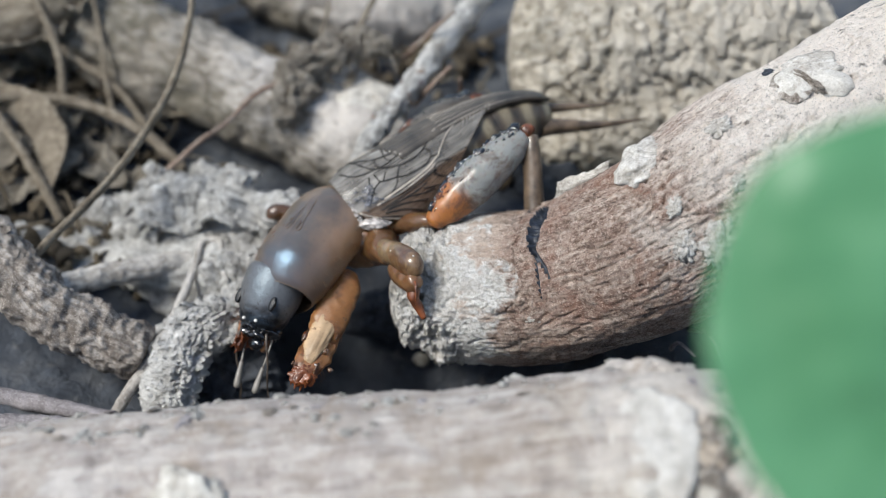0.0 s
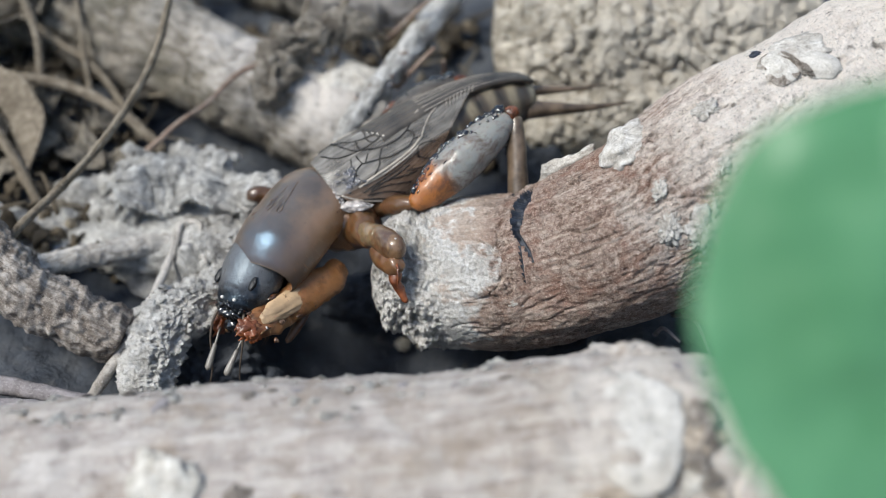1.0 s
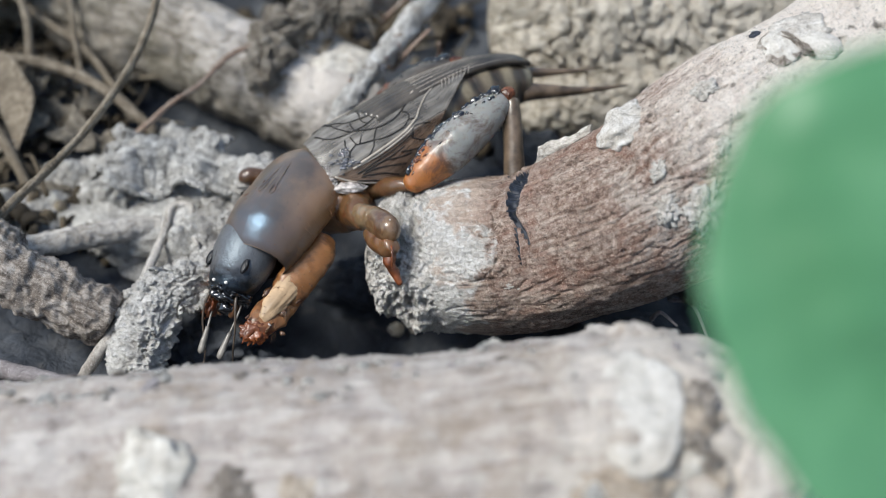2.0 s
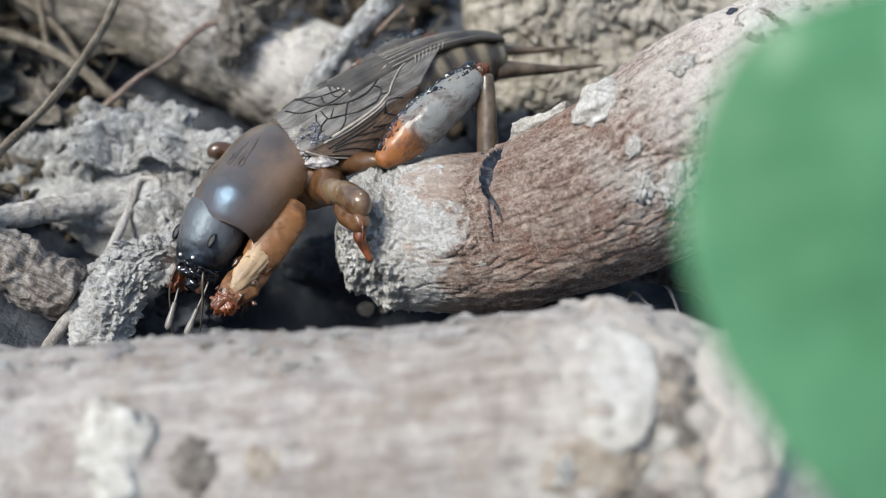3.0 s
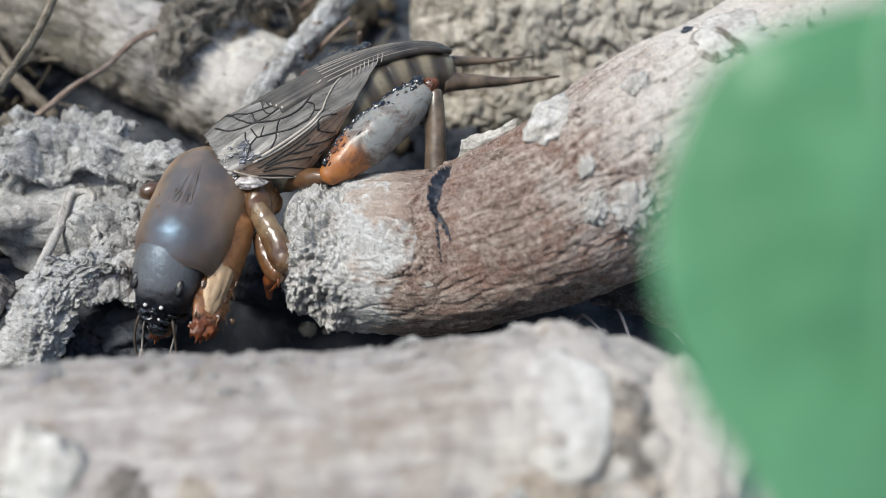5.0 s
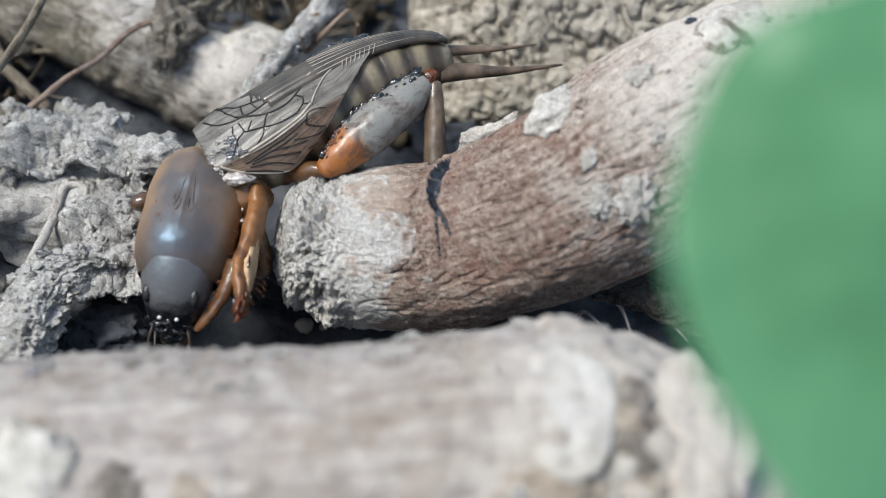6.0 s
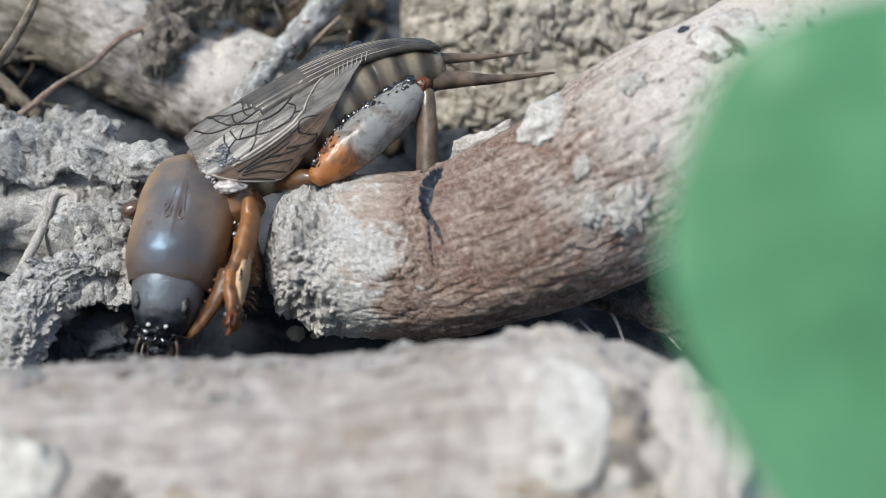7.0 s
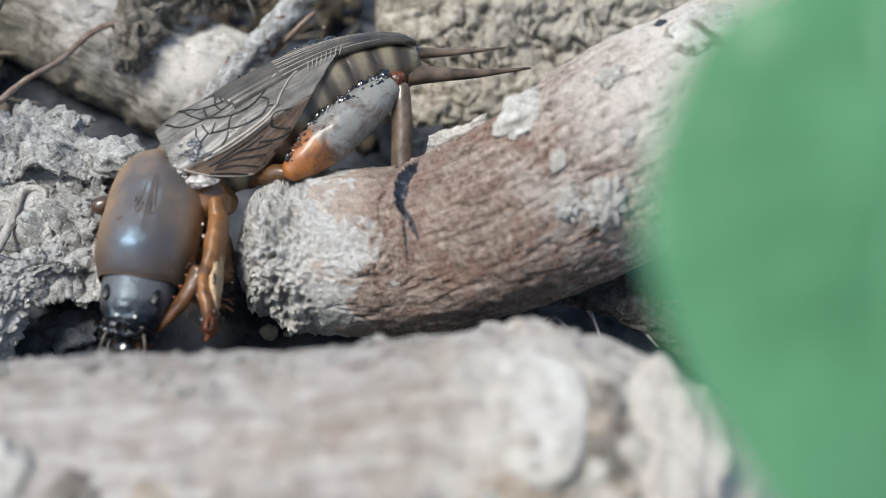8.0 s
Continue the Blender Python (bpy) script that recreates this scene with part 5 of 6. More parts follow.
def build_head():
    g = tube([(-4.4, 0, 0.4, 2.8), (-2.6, 0, 0.25, 3.1), (-1.0, 0, 0.15, 3.15), (0.4, 0, 0.1, 2.95), (1.9, 0, -0.1, 2.5), (3.2, 0, -0.5, 1.85), (4.3, 0, -0.7, 1.1)], 60, 60,
             lambda th, s, P, r: 0.05 * fbm(P * 0.8, 3, 620) + 0.10 * smooth(0.3, 2.0, P[:, 0]) * fbm(P * 1.6, 3, 621), ends=(1.2, 1.0), first=(0, 0, -1), flat=1.12)
    ob = solid("head", g[:3], HEADMAT, cricket, "glossy black-brown head bent down")
    ob["pivot"] = (0.0, 0.0, 0.0)

    def crown(x, y):
        near = np.hypot(g[0][:, 0] - x, g[0][:, 1] - y) < 0.35
        return (x, y, float(g[0][near, 2].max()))

    for sgn in (-1, 1):
        solid("eye", lump(crown(0.6, sgn * 2.3), (0.85, 0.42, 0.26), 0.12, 1.4, 16, 61), DULLEYE, ob, "bulging black eye")
        solid("ocellus", lump(crown(2.75, sgn * 0.85), (0.19, 0.21, 0.2), 0.0, 1, 10, 0), OCELLUS, ob, "bright pale simple eye")
        solid("mandible", lump((4.3, sgn * 0.75, -1.0), (1.2, 0.6, 0.8), 0.12, 1, 14, 630 + sgn), BROWNHORN, ob, "dark brown jaw")
        solid("feeler", hair([(2.9, sgn * 1.3, 0.5), (4.4, sgn * 1.9, 0.6), (6.6, sgn * 2.2, -0.6), (9.4, sgn * 1.9, -2.8), (12.5, sgn * 2.6, -5.2)], 0.18, 60, 8, 0.3), FEELER, ob, "thin segmented feeler")
        for k, (y, z, ln) in enumerate([(1.3, -0.9, 1.3)]):
            st = [(3.4, sgn * y, z), (4.6, sgn * (y + 0.4), z + 0.2), (5.4 + 1.3 * ln, sgn * (y + 0.2), z - 0.1)]
            stem_g = hair(st, 0.11, 14, 8, 1.1)
            tip = np.array(st[-1])
            dirn = unit(tip - np.array(st[1]))
            club = tube([(*(tip - dirn * 0.1), 0.22), (*(tip + dirn * 1.1), 0.30), (*(tip + dirn * 2.3), 0.38), (*(tip + dirn * 3.0), 0.30)], 18, 12, None, ends=(0.1, 0.35))
            solid("palp", join(stem_g, club[:3]), PALP, ob, "pale club-tipped palp")
    solid("face_plate", lump((3.2, 0, -0.1), (1.25, 2.3, 1.9), 0.28, 1.6, 34, 640), EYE, ob, "wet black face plate")
    solid("upper_lip", lump((4.7, 0, -0.5), (0.8, 1.1, 0.7), 0.12, 1.2, 18, 641), EYE, ob, "wet black upper lip")
    return ob


def build_abdomen():
    """Hind body with wings, built along its own curve; its origin is the wing joint."""
    ax = [(-20.5, 14.4, 10.6, 3.2), (-17.5, 16.2, 10.9, 3.9), (-13, 19.2, 11.9, 4.5), (-8, 22.3, 13.1, 4.4), (-3, 25.5, 14.0, 3.8), (1.2, 27.7, 14.1, 3.0), (3.4, 28.6, 13.7, 2.2), (4.7, 29.0, 13.3, 1.2)]
    piv = (-17.5, 16.2, 10.9)
    q, s = spline(ax, 120)

    def rings(th, s_, P, r):
        return 0.16 * np.abs(np.sin(np.pi * s_ / 2.7)) ** 0.5 - 0.1 + 0.05 * fbm(P, 2, 650)

    g = tube(ax, 190, 64, rings, ends=(1.5, 1.2), first=(0, 0, 1))
    ob = solid("abdomen", g[:3], ABDOMEN, cricket, "banded olive-brown abdomen, segment by segment", at=piv)
    T, A, B = frames(q[:, :3], (0, 0, 1))
    Lt = s[-1]

    def skin(along, ang, lift):
        """A place on the back: millimetres along, degrees from the ridge towards the near flank, height over the skin."""
        along, ang, lift = np.broadcast_arrays(np.asarray(along, float), np.asarray(ang, float), np.asarray(lift, float))
        k = np.clip(along / Lt * 119, 0, 118.999)
        i = k.astype(int)
        f = (k - i)[..., None]
        P = q[i] * (1 - f) + q[i + 1] * f
        a = np.radians(-ang)[..., None]
        return P[..., :3] + (np.cos(a) * A[i] - np.sin(a) * B[i]) * (P[..., 3:4] + lift[..., None])

    FOLD = 45.0
    LOW = ([1.4, 2.2, 3.0, 5.3, 8.1, 9.7, 11.7, 13.6, 15.2, 16.9, 18.9, 21.5], [36, 44, 58, 72, 94, 90, 79, 69, 57, 44, 30, 6])

    def wing_lift(along, ang):
        """Height of the wing over the skin: raised over the joint, creased at the fold, lightly corrugated."""
        lift = 0.70 + 0.85 * np.exp(-((along - 3.5) / 4.0) ** 2) * np.clip(1 - np.abs(ang + 30) / 80, 0, 1)
        lift = lift + 0.22 * np.exp(-((ang - FOLD) / 6.0) ** 2) - 0.10 * smooth(FOLD, FOLD + 30, ang)
        return lift + 0.07 * np.sin(ang * 0.42 + along * 0.5) * smooth(2, 7, along) * (ang < FOLD)

    def near(u, v):
        along = 1.4 + 20.1 * u
        low = np.interp(along, *LOW)
        top = np.minimum(-50 + 26 * u * u, low - 2)
        bend = np.minimum(FOLD, low - 0.01)
        ang = np.where(v < 0.6, top + (bend - top) * v / 0.6, bend + (low - bend) * (v - 0.6) / 0.4)
        return skin(along, ang, wing_lift(along, ang))

    def far_side(u, v):
        along = 1.4 + 18.0 * u
        return skin(along, -38 - 62 * v * np.sin(np.pi * np.clip(u * 0.9 + 0.1, 0, 1)), 0.5 + 0.2 * np.sin(np.pi * v))

    solid("fore_wing", sheet(near, 90, 60, 0.04), MEMBRANE, ob, "smoky see-through wing with a net of dark veins", at=piv)
    solid("fore_wing", sheet(far_side, 50, 30, 0.04), MEMBRANE, ob, "smoky see-through wing on the far flank", at=piv)

    def vein(pts, r, over=0.05, taper=0.8, n=22):
        p = np.asarray(pts, float)
        t = spline(np.hstack([p, 0 * p]), n)[0] if len(p) > 2 else np.linspace(p[0], p[1], n)
        return hair(skin(t[:, 0], t[:, 1], wing_lift(t[:, 0], t[:, 1]) + over), r, n, 5, taper)

    # veins as (millimetres along, degrees round the body)
    stems = [[(3.4, -45), (5.1, -32), (6.1, -3), (7.4, 9), (9.4, 8), (11.0, 6), (13.5, 8), (16.5, 2)], [(5.1, -32), (5.9, -42), (7.2, -46), (8.8, -42), (10.6, -18), (13.0, -8)],
             [(5.1, -32), (6.2, -19), (7.5, -7), (8.5, -4), (9.9, -1), (12.9, 5), (15.2, -1)], [(7.0, 8), (9.4, 20), (11.2, 22), (12.7, 18), (14.2, 8)], [(3.0, -20), (4.2, -2), (5.6, 4), (7.4, 9)]]
    cells = [[(8.9, -22), (8.7, -9), (8.5, -3)], [(10.6, -17), (10.3, -8), (10.2, -2)], [(7.4, -8), (7.2, 3), (7.4, 9)], [(8.5, -3), (8.6, 4), (8.8, 8)], [(6.3, 12), (6.4, 24), (6.7, 26)], [(6.4, 24), (5.3, 28), (5.0, 34)],
             [(6.7, 26), (8.3, 31)], [(6.7, 26), (7.6, 17)], [(8.3, 31), (8.9, 24), (9.4, 20)], [(8.3, 31), (7.8, 38), (6.4, 46)], [(8.3, 31), (9.7, 36), (12.0, 37)],
             [(12.7, 18), (13.2, 24), (12.9, 31), (12.1, 36)], [(12.9, 31), (13.6, 35)], [(5.6, 12), (5.2, 20), (5.3, 28)]]
    flank = [[(12.2, 52), (12.8, 43), (13.7, 43), (14.6, 47)], [(12.2, 52), (13.0, 60), (13.7, 64)], [(10.3, 60), (12.2, 67), (13.6, 67)], [(11.1, 77), (12.3, 76)], [(5.3, 60), (7.1, 63), (10.3, 76)],
             [(5.0, 62), (7.3, 72), (9.0, 86)], [(7.9, 58), (9.6, 64), (11.5, 68)], [(4.8, 56), (7.4, 54), (10.2, 52), (12.6, 47)], [(5.6, 58), (8.8, 58), (11.0, 56)], [(4.4, 64), (6.2, 76), (7.6, 88)]]
    for path in stems + cells + flank:
        solid("vein", vein(path, 0.11 if path in stems else 0.095, n=30 if path in stems else 22), VEIN, ob, "dark wing vein", at=piv)
    pale = [vein([(5.6, 46), (8.8, 45), (11.8, 42), (13.6, 35)], 0.19, 0.0, 0.9), vein([(4.6, 47), (7.8, 49), (11.3, 46), (13.0, 42)], 0.14, 0.0), vein([(13.8, 9), (15.3, 0), (17.5, -6), (20.9, -8)], 0.13, 0.1),
            vein([(2.8, -49), (6.0, -47), (9.0, -44), (12.6, -29), (16.8, -8), (19.6, -8)], 0.12, 0.1), vein([(9.5, -38), (12.6, -20), (16.0, -6), (19.0, -2)], 0.09, 0.1), vein([(11, -4), (14, -1), (17, 2), (20, 2)], 0.08, 0.1),
            vein([(13.6, 36), (15.0, 22), (17.0, 10), (19.6, 5)], 0.10, 0.1), vein([(2.4, 45), (4.4, 66), (7.0, 86), (8.2, 92)], 0.14, 0.0)]
    for rib in pale:
        solid("wing_rib", rib, PALEVEIN, ob, "pale raised wing rib", at=piv)
    solid("thorax", lump((-17.2, 13.4, 9.2), (4.2, 3.0, 3.2), 0.12, 1.1, 30, 695), AMBER, ob, "amber-brown breast between shield and wings", at=piv)

    # rolled hind wings: a tapering bundle of folds past the fore wings
    for k in range(6):
        a0 = -30 + 8.5 * k
        along = np.linspace(8.0 + 0.4 * k, 28.6 - 0.45 * abs(k - 3), 16)
        pts = skin(along, a0 * (1 - 0.55 * (along / 28) ** 2) - 4, 0.15 + 0.020 * (along - 7))
        solid("hind_wing", hair(pts, 0.85, 50, 10, 0.42), HINDWING, ob, "smoky rolled fold of a hind wing", at=piv)
    for k in range(6):
        along = np.linspace(15.5, 27.5, 14)
        pts = skin(along, (-30 + 9 * k) * (1 - 0.55 * (along / 28) ** 2) - 4, 0.98 - 0.010 * (along - 15))
        solid("hind_wing_rib", hair(pts, 0.06, 30, 5, 0.6), PALEVEIN, ob, "fine pale rib on the hind wing", at=piv)
    for k in range(8):
        a = 18.0 + 0.48 * k
        comb = (hair(skin([a + 0.35, a + 0.1, a - 0.2], [8 - 0.5 * k, 13 - 0.5 * k, 18 - 0.6 * k], [1.15, 1.05, 0.8]), 0.055, 8, 5, 0.5))
        solid("cross_rib", comb, PALEVEIN, ob, "short pale cross rib", at=piv)

    # wet, whitish skin between shield and wings
    rng = random.Random(8)
    bits = []
    for k in range(60):
        a, d = rng.gauss(4.3, 0.55), rng.gauss(32, 8)
        p = skin([a], [d], [wing_lift(np.array([a]), np.array([d]))[0] + rng.uniform(-0.12, 0.04)])[0]
        bits.append(lump(p, (rng.uniform(0.10, 0.45), rng.uniform(0.08, 0.25), rng.uniform(0.06, 0.14)), 0.6, 1.8, 8, 660 + k))
    tagged(solid("joint_skin", join(*bits), WETSKIN, ob, "wet glistening grey skin at the wing joint", at=piv), kind="stuff")
    edge = []
    for k in range(40):
        a, d = 2.0 + rng.uniform(-0.25, 0.25), -20 + 80 * k / 39
        edge.append(lump(skin([a], [d], [0.75])[0], (rng.uniform(0.15, 0.4), rng.uniform(0.15, 0.3), rng.uniform(0.12, 0.25)), 0.5, 1.8, 7, 810 + k))
    tagged(solid("joint_rim", join(*edge), WAX, ob, "whitish crumbs along the rear edge of the shield", at=piv), kind="stuff")
    p = skin([3.3], [66.0], [1.0])[0]
    solid("wing_scale", lump(p, (1.9, 0.7, 0.5), 0.25, 1, 16, 690), WAX, ob, "white scale at the wing root", at=piv)
    for pts, r in (([(3.4, 28.9, 15.0), (6.8, 30.4, 13.9), (9.4, 31.0, 13.5), (13.3, 33.0, 12.4)], 0.7), ([(3.4, 27.0, 13.7), (6.8, 27.8, 13.1), (10.4, 28.4, 12.6), (16.0, 30.6, 11.5)], 1.15)):
        solid("cercus", hair(pts, r, 40, 12, 0.10), TIBIA, ob, "long tapering tail feeler", at=piv)
    return ob


def build_foreleg():
    """Digging leg along its own x axis, 12 mm long."""
    ob = limb("foreleg", [(-3.4, 0.3, 0.8, 1.1), (-2.2, 0.5, 0.5, 1.5), (-1.0, 0.6, 0.1, 1.75), (1.2, 0.5, 0.2, 1.95), (3.6, 0.2, 0.15, 1.95), (5.4, -0.3, -0.1, 1.5)], 50, 40, FORELEG, cricket, "tan and amber digging foreleg", 0.52, seed=700, relief=0.07)
    ob["pivot"] = (0.0, 0.0, 0.0)
    limb("shin", [(4.0, -0.5, -0.1, 1.4), (6.0, -0.3, 0.0, 1.8), (8.0, 0.1, 0.2, 1.75), (9.9, 0.3, 0.3, 1.15)], 40, 36, FORELEG, ob, "broad tan shin", 0.44, seed=703, relief=0.10)
    solid("pale_plate", lump((4.4, 0.66, 0.35), (4.3, 0.70, 1.25), 0.12, 1.3, 26, 705), CREAM, ob, "cream outer plate of the shin")
    solid("claw_pad", lump((9.6, 0.25, 0.25), (1.2, 0.6, 1.25), 0.42, 1.6, 26, 706), REDHORN, ob, "ragged rusty end of the shin")
    for k, (z, y, ln) in enumerate([(0.95, 0.1, 0.5), (0.35, 0.45, 0.9), (-0.25, 0.1, 0.7), (-0.7, 0.4, 0.3)]):
        limb("claw", [(9.3, y, z * 0.8 + 0.25, 0.42), (10.1 + 0.4 * ln, y + 0.1, z + 0.25, 0.36), (10.7 + ln, y - 0.35, z * 1.1 + 0.1 * k, 0.03)], 20, 14, REDHORN, ob, "red-brown digging claw", 0.7, seed=707 + k, ends=(0.3, 0.1), relief=0.35)
    rng = random.Random(31)
    smears = [lump((rng.uniform(0.5, 9.5), 0.75 + rng.uniform(-0.1, 0.25), rng.gauss(0.1, 0.9)), (rng.uniform(0.15, 0.6), 0.12, rng.uniform(0.1, 0.3)), 0.6, 1.6, 8, 830 + k) for k in range(16)]
    tagged(solid("soil_smears", join(*smears), BROWNHORN, ob, "smears of dark soil on the leg"), kind="stuff")
    hs = []
    for k in range(130):
        x = rng.uniform(1, 9)
        a = rng.uniform(0, 6.28)
        p = np.array((x, 1.5 * math.cos(a), 1.2 * math.sin(a)))
        hs.append(hair([p, p * np.array((1.03, 1.35, 1.35)), p * np.array((1.12, 1.6, 1.6))], 0.018, 4, 4, 0.3))
    beads = []
    for k in range(26):
        x, a = (rng.gauss(0.4, 0.6), rng.uniform(0, 6.28)) if k < 18 else (rng.uniform(3, 10), rng.uniform(0, 6.28))
        beads.append(lump((x, 1.0 * math.cos(a), 1.5 * math.sin(a)), (rng.uniform(0.1, 0.25), rng.uniform(0.08, 0.18), rng.uniform(0.08, 0.18)), 0.4, 1.5, 7, 712 + k))
    tagged(solid("wet_beads", join(*beads), WAX, ob, "glistening wet grains on the leg"), kind="stuff")
    tagged(solid("bristle_fringe", join(*hs), AMBER, ob, "short amber bristles"), kind="stuff")
    return ob


def build_hindleg(o, knee, foot, hip, up, label, skin=None):
    """A hind leg from hip to knee to foot, in millimetres; the grit lies along its upper edge."""
    o, knee = np.array(o, float), np.array(knee, float)
    L = float(np.linalg.norm(knee - o))
    m = stance(o, knee - o, up)
    ob = limb("hindleg", [(0.0, 0, -0.1, 0.75), (0.8, 0, -0.05, 1.0), (1.6, 0, 0, 1.25), (2.8, 0, 0.1, 1.6), (5.0, 0, 0.15, 1.95), (7.5, 0, 0.2, 2.1), (L * 0.76, 0, 0.1, 1.8), (L - 0.5, 0, 0, 1.05)], 80, 48, skin or GREYFEMUR, cricket, label, 1.15, seed=720, relief=0.04, ends=(0.6, 0.4))
    ob.matrix_basis = m
    ob["pivot"] = (0.0, 0.0, 0.0)
    inv = m.inverted()

    def inside(p):
        return np.array(inv @ ((Vector(p) - Vector(BASE)) * MM)) * 1000

    solid("knee", lump((L - 0.2, 0, 0), (0.95, 0.9, 1.05), 0.22, 1.3, 22, 725), REDHORN, ob, "rusty red knee")
    k0, k1 = inside(knee + np.array((0.3, -0.1, -0.2))), inside(foot)
    limb("shin", [(*k0, 0.85), (*(k0 * 0.8 + k1 * 0.2), 1.15), (*(k0 * 0.5 + k1 * 0.5), 1.3), (*k1, 1.35)], 50, 28, TIBIA, ob, "olive-brown straight shin", 0.85, seed=727)
    rng = random.Random(12)
    grit, drops = [], []

    def on_thigh(xx, a, out=0.0):
        rr = float(np.interp(xx, [0, 1.6, 4.5, 7.5, L * 0.76, L], [0.6, 1.2, 1.9, 2.1, 1.8, 1.0])) + out
        return (xx, rr * 1.15 * math.sin(a), 0.15 + rr * math.cos(a))

    for k in range(230):
        crest = k < 190
        xx = rng.uniform(1.4, L - 0.8)
        a = 1.45 + abs(rng.gauss(0, 0.20)) * -1 if crest else rng.uniform(0.45, 1.25)
        sz = np.array((rng.uniform(0.10, 0.5), rng.uniform(0.10, 0.36), rng.uniform(0.08, 0.20))) * rng.choice((0.5, 0.7, 1, 1.3)) * (1 if crest else 0.6)
        grit.append(lump(on_thigh(xx, a, -0.04), sz, 0.5, 1.3, 8, 730 + k))
    for k in range(26):
        xx, a = rng.gauss(3.4, 1.2), rng.gauss(1.05, 0.22)
        drops.append(lump(on_thigh(max(0.8, xx), a, 0.0), (rng.uniform(0.15, 0.5), rng.uniform(0.1, 0.25), rng.uniform(0.1, 0.2)), 0.4, 1.5, 8, 980 + k))
    tagged(solid("wet_grit", join(*grit), EYE, ob, "glistening black wet grit on the thigh"), kind="stuff")
    tagged(solid("red_smear", join(*drops), REDHORN, ob, "wet red-brown crumbs at the base of the thigh"), kind="stuff")
    if hip:
        r = (1.5, 1.4, 1.2, 0.8)
        limb("hip", [(*inside(p), k) for p, k in zip(hip, r)], 36, 24, MIDHORN, ob, "amber-brown hip", 0.9, seed=735, relief=0.10)
    return ob


def build_midleg():
    """Middle leg in its own frame: x runs from the hip to the knee."""
    ob = limb("midleg", [(-7.6, 1.4, -0.6, 2.2), (-5.0, 1.2, 0.0, 2.3), (-2.8, 0.7, 0.2, 2.0), (-1.0, 0.2, 0.2, 1.55), (0.6, 0, 0.1, 1.1)], 50, 40, MIDHORN, cricket, "amber-brown middle leg braced on the wood", 0.9, seed=740, relief=0.10, ends=(1.2, 0.6))
    ob["pivot"] = (0.0, 0.0, 0.0)
    limb("thigh", [(-2.4, 0, 0.2, 1.2), (0.2, 0, 0.6, 1.35), (3.0, 0, 0.7, 1.5), (5.0, 0, 0.35, 1.5), (6.4, 0, -0.2, 1.0)], 50, 36, OLIVEHORN, ob, "glossy tan-olive thigh", 0.8, seed=743, relief=0.07, ends=(0.5, 1.1))
    limb("shin", [(6.3, -0.3, -0.6, 0.85), (5.2, -0.4, -1.4, 1.05), (3.0, -0.4, -1.4, 1.05), (0.8, -0.2, -0.7, 0.7)], 36, 24, MIDHORN, ob, "amber shin folded under the thigh", 0.9, seed=745, relief=0.12, ends=(0.5, 0.5))
    limb("foot", [(5.4, -0.3, -2.0, 0.8), (5.7, -0.4, -3.2, 0.6), (6.2, -0.2, -4.2, 0.42), (6.7, 0, -5.3, 0.26)], 30, 14, REDHORN, ob, "thin rusty foot", 1.0, seed=747, relief=0.25)
    solid("trochanter", lump((-0.3, -0.1, 1.0), (0.9, 0.9, 0.7), 0.2, 1.2, 18, 742), OLIVEHORN, ob, "pale knob at the hip joint")
    for k in range(4):
        limb("spur", [(6.2 + 0.15 * k, -0.6, -0.9 - 0.3 * k, 0.22), (7.2 - 0.2 * k, -0.9, -1.3 - 0.7 * k, 0.05)], 8, 6, REDHORN, ob, "short rusty spur", seed=749 + k)
    rng = random.Random(61)
    beads = [lump((rng.uniform(-0.3, 6.4), rng.uniform(-0.9, 0.2), 0.3 + rng.uniform(0.9, 1.6)), (0.12, 0.1, 0.1), 0.3, 1.2, 6, 760 + k) for k in range(14)]
    tagged(solid("wet_beads", join(*beads), WAX, ob, "glistening wet grains on the leg"), kind="stuff")
    return ob


pronotum = build_pronotum()
head = build_head()
abdomen = build_abdomen()
foreleg = build_foreleg()
blade = limb("digging_blade", [(0, 0, 0, 0.8), (2.4, 0.1, 0.3, 0.8), (4.6, 0.1, 0.1, 0.72), (6.6, 0, -0.5, 0.62), (8.0, 0, -1.2, 0.3)], 44, 22, MIDHORN, cricket, "toothed inner blade of the digging leg", 0.7, seed=770, relief=0.12)
blade["pivot"] = (0.0, 0.0, 0.0)
for n, x in enumerate((1.4, 2.6, 3.8, 5.0, 6.2, 7.2)):
    limb("tooth", [(x, 0.1, -0.6, 0.28), (x + 0.25, 0.1, -1.15 - 0.04 * x, 0.06)], 8, 6, REDHORN, blade, "short rusty tooth", seed=775 + n)
foreleg_far = copy_thing(foreleg, Matrix.Identity(4))
hindleg = build_hindleg((-9.3, 11.4, 13.2), (1.8, 20.2, 18.7), (2.3, 13.2, 11.2), [(-18.5, 15.0, 9.2), (-14, 14.8, 10.2), (-11, 13.2, 12.0), (-8.6, 12.2, 13.1)], (0, -0.75, 0.65), "thick grey hind thigh with an amber base")
hindleg_far = build_hindleg((-14.6, 25.4, 11.6), (-4.0, 30.4, 15.4), (-2.5, 34.0, 7.0), [], (0, -0.35, 0.95), "dark far hind thigh showing over the back", HINDWING)
midleg = build_midleg()
knee_far = solid("far_midleg", tube([(5.0, 0.4, -2.8, 1.1), (2.4, 0.5, -0.9, 1.2), (0.6, 0.2, 0.0, 1.1), (-0.6, -0.2, -0.2, 0.8)], 40, 24, lambda th, s, P, r: 0.15 * r * fbm(P, 2, 750), ends=(0.4, 1.1))[:3], BROWNHORN, cricket, "amber knee of the far middle leg")


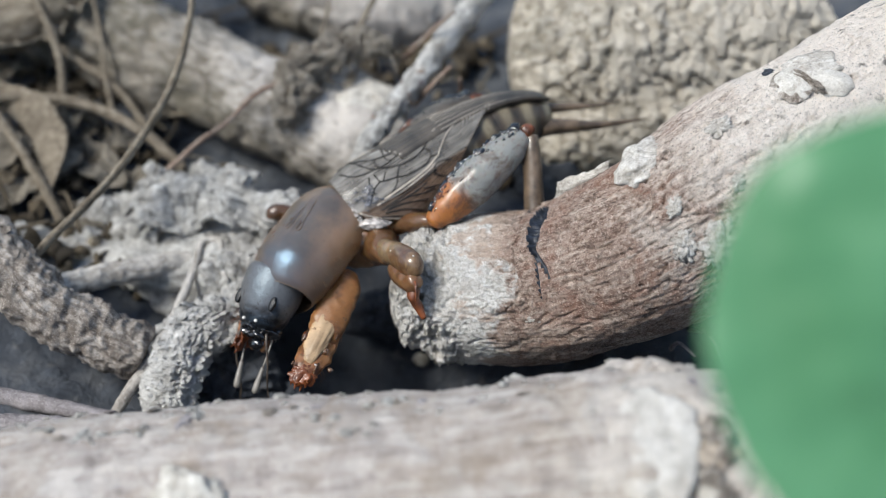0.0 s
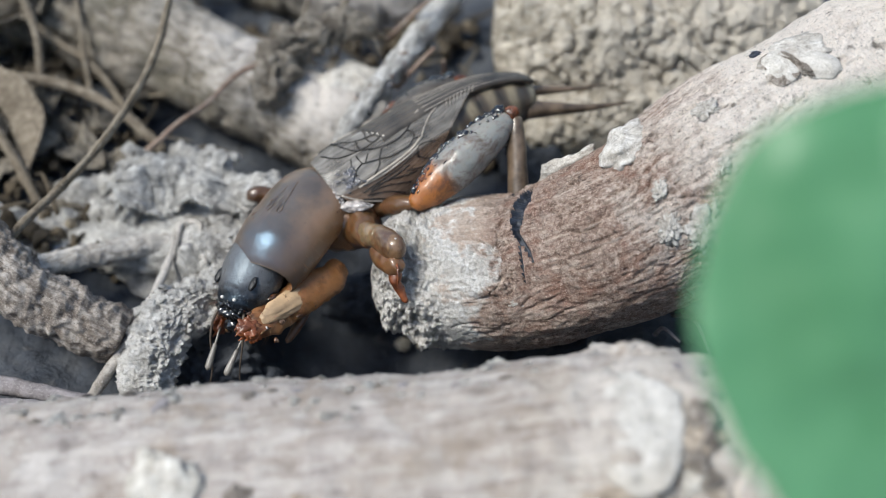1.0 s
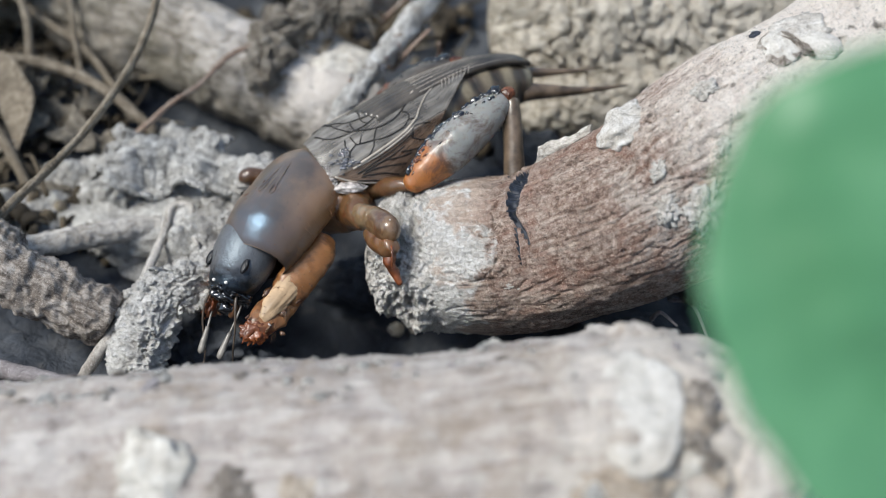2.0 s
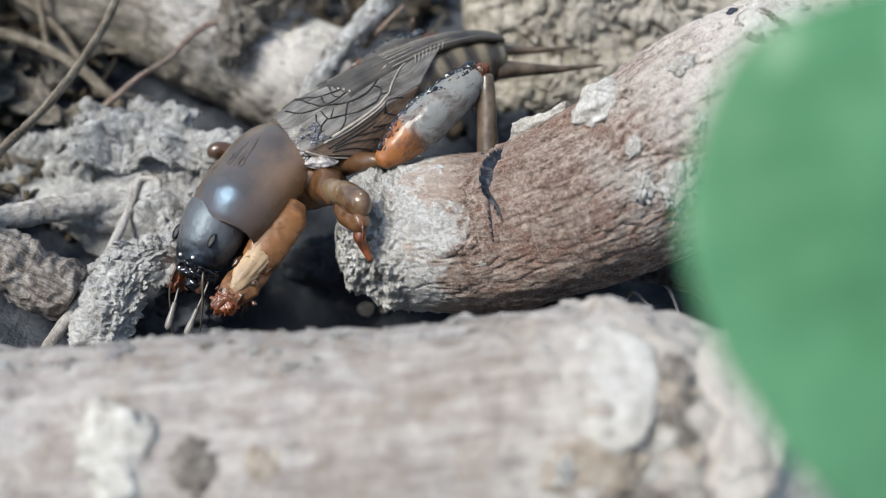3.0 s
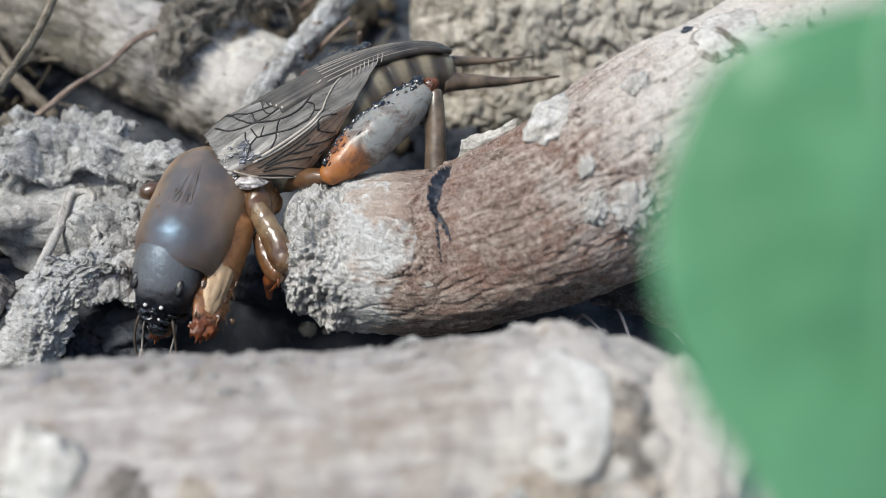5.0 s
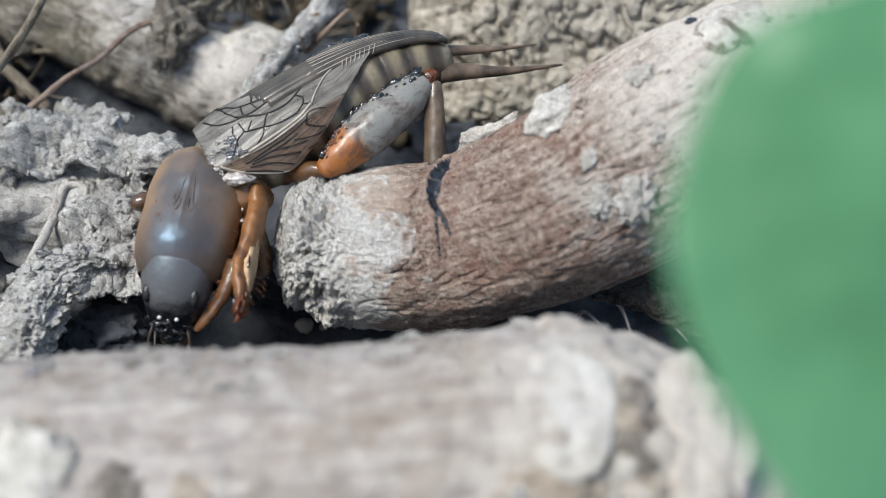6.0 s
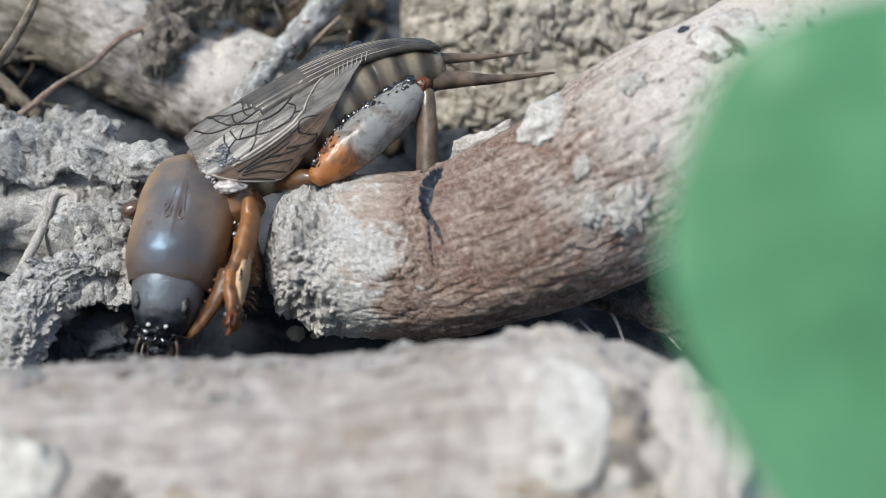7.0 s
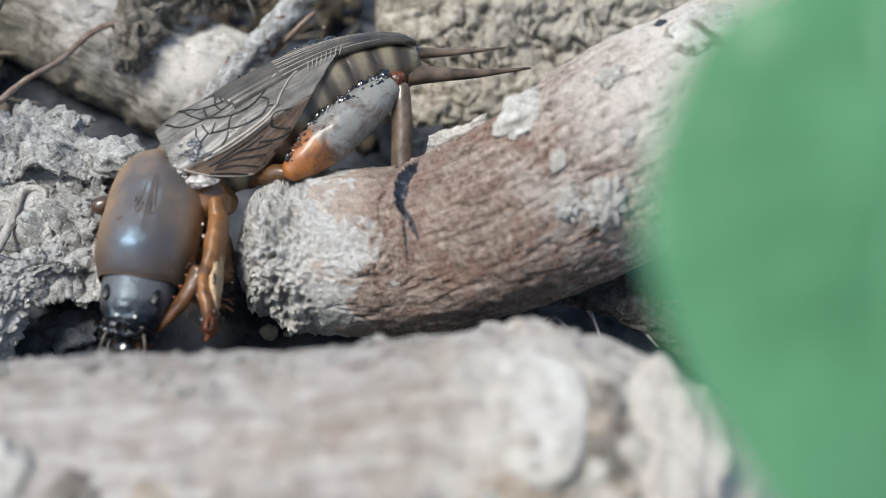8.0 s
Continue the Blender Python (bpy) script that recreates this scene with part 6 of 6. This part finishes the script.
# ---- what moves ----
def motions():
    A, UA = (-0.43, -0.85, -0.08), (-0.18, -0.04, 0.90)
    B, UB = (-0.12, -0.95, -0.25), (0.02, -0.25, 0.96)

    def between(a, b, t):
        return tuple(x + (y - x) * t for x, y in zip(a, b))

    pa, pb = (-22.5, 10.9, 10.9), (-22.1, 8.6, 9.5)
    beat = [(0.0, 0, 0), (0.5, 0, 0), (1.0, 0, 0), (1.5, 0, 0), (2.3, 0, 0), (3.0, 0, 0), (3.5, 0, 0), (4.2, 0, 0), (4.5, 0.12, 0), (4.7, 0.3, 0), (5.2, 0.8, 0), (5.8, 1, 0), (6.5, 1, 0), (7.0, 1, 0), (7.5, 1, 0), (8.0, 1, 0)]
    walk(pronotum, [(t, stance(between(pa, pb, k), between(A, B, k), between(UA, UB, k))) for t, k, _ in beat])

    nod = {0.0: 0.45, 0.5: 0.45, 1.0: 0.32, 1.5: 0.35, 2.3: 0.35, 3.0: 0.38, 3.5: 0.38, 4.2: 0.42, 4.5: 0.45, 4.7: 0.5, 5.2: 0.5, 5.8: 0.55, 6.5: 0.40, 7.0: 0.30, 7.5: 0.20, 8.0: 0.0}
    rows = []
    for t, k, _ in beat:
        f, u = Vector(between(A, B, k)).normalized(), Vector(between(UA, UB, k)).normalized()
        o = Vector(between(pa, pb, k)) + f * (6.9 + k * (0.6 + 0.8 * float(smooth(5.8, 8.0, t)))) - u * 1.1 + Vector((-1.5, -0.3, -0.2)) * (1 - k)
        d = nod[t]
        rows.append((t, stance(o, f * math.cos(d) - u * math.sin(d), u * math.cos(d) + f * math.sin(d))))
    walk(head, rows)

    rows = []
    for t, k, _ in beat:
        o = Vector(between((-17.5, 16.2, 10.9), (-18.7, 14.7, 11.4), k))
        turn = pose(0, 0, 0, 3.7 * k, -7.0 * k, -6.8 * k)
        m = Matrix.Translation((o - Vector(BASE)) * MM) @ turn
        rows.append((t, m))
    walk(abdomen, rows)

    legs = [(0.0, (-19.2, 5.6, 7.7), (-23.2, -4.6, 4.9)), (0.5, (-19.2, 5.6, 7.7), (-23.2, -4.6, 4.9)), (1.0, (-19.4, 5.8, 7.0), (-27.1, -2.2, 7.8)), (1.5, (-19.6, 5.6, 7.2), (-26.8, -3.9, 5.2)),
            (2.3, (-19.3, 5.7, 8.4), (-26.0, -3.7, 5.4)), (3.0, (-19.1, 5.7, 9.1), (-25.5, -3.5, 5.6)), (3.5, (-19.1, 5.7, 9.1), (-25.5, -3.5, 5.6)), (4.2, (-19.1, 6.0, 8.8), (-25.6, -3.0, 4.2)),
            (4.5, (-19.3, 6.6, 8.3), (-25.5, -2.3, 2.8)), (4.7, (-19.2, 6.9, 8.4), (-23.5, -2.8, 3.0)), (5.2, (-17.5, 7.4, 9.4), (-19.5, -3.4, 5.0)), (5.8, (-16.3, 8.1, 10.2), (-16.9, -3.1, 6.0)),
            (6.5, (-15.9, 8.2, 10.0), (-17.0, -4.3, 6.0)), (7.0, (-16.0, 7.6, 10.0), (-16.8, -4.3, 6.2)), (7.5, (-16.1, 6.4, 10.0), (-16.4, -4.4, 6.4)), (8.0, (-16.2, 6.8, 10.0), (-16.0, -4.2, 5.9))]
    def edge_on(t, b, e):
        x, view = (Vector(e) - Vector(b)).normalized(), Vector((0, -0.7, 0.7))
        k = float(smooth(4.5, 5.8, t))
        return (t, stance(b, x, x.cross(view) * (1 - k) + (view + x.cross(view) * 0.1) * k))

    walk(foreleg, [edge_on(*row) for row in legs])
    walk(foreleg_far, [(t, stance(between((-26.6, 10.2, 9.6), (-25.0, 10.0, 5.0), k), between((-0.37, -0.82, -0.42), (0.10, -0.70, -0.70), k), (-0.3, -0.5, 0.7))) for t, k, _ in beat])
    reach = [(0.0, (-20.4, 7.4, 7.2), (-22.6, -0.6, 3.4)), (4.2, (-20.4, 7.4, 7.2), (-22.6, -0.6, 3.4)), (4.7, (-19.6, 6.2, 7.6), (-22.0, -1.4, 3.4)), (5.8, (-17.4, 3.4, 9.2), (-20.6, -3.0, 3.6)),
             (7.0, (-17.2, 3.0, 9.4), (-20.9, -3.2, 3.4)), (8.0, (-17.0, 2.6, 9.6), (-21.6, -3.1, 3.7))]
    walk(blade, [(t, stance(b, Vector(e) - Vector(b), (0.7, 0.1, 0.5))) for t, b, e in reach])
    walk(midleg, [(t, stance(between((-13.7, 8.0, 11.8), (-17.0, 10.0, 8.4), k), between((4.2, -5.3, 2.6), (1.6, -4.0, -5.6), k), (0, 0.4, 0.9))) for t, k, _ in beat])
    walk(knee_far, [(t, Matrix.Translation((Vector(between((-28.3, 17.8, 9.6), (-28.6, 12.8, 7.6), k)) - Vector(BASE)) * MM)) for t, k, _ in beat])


motions()
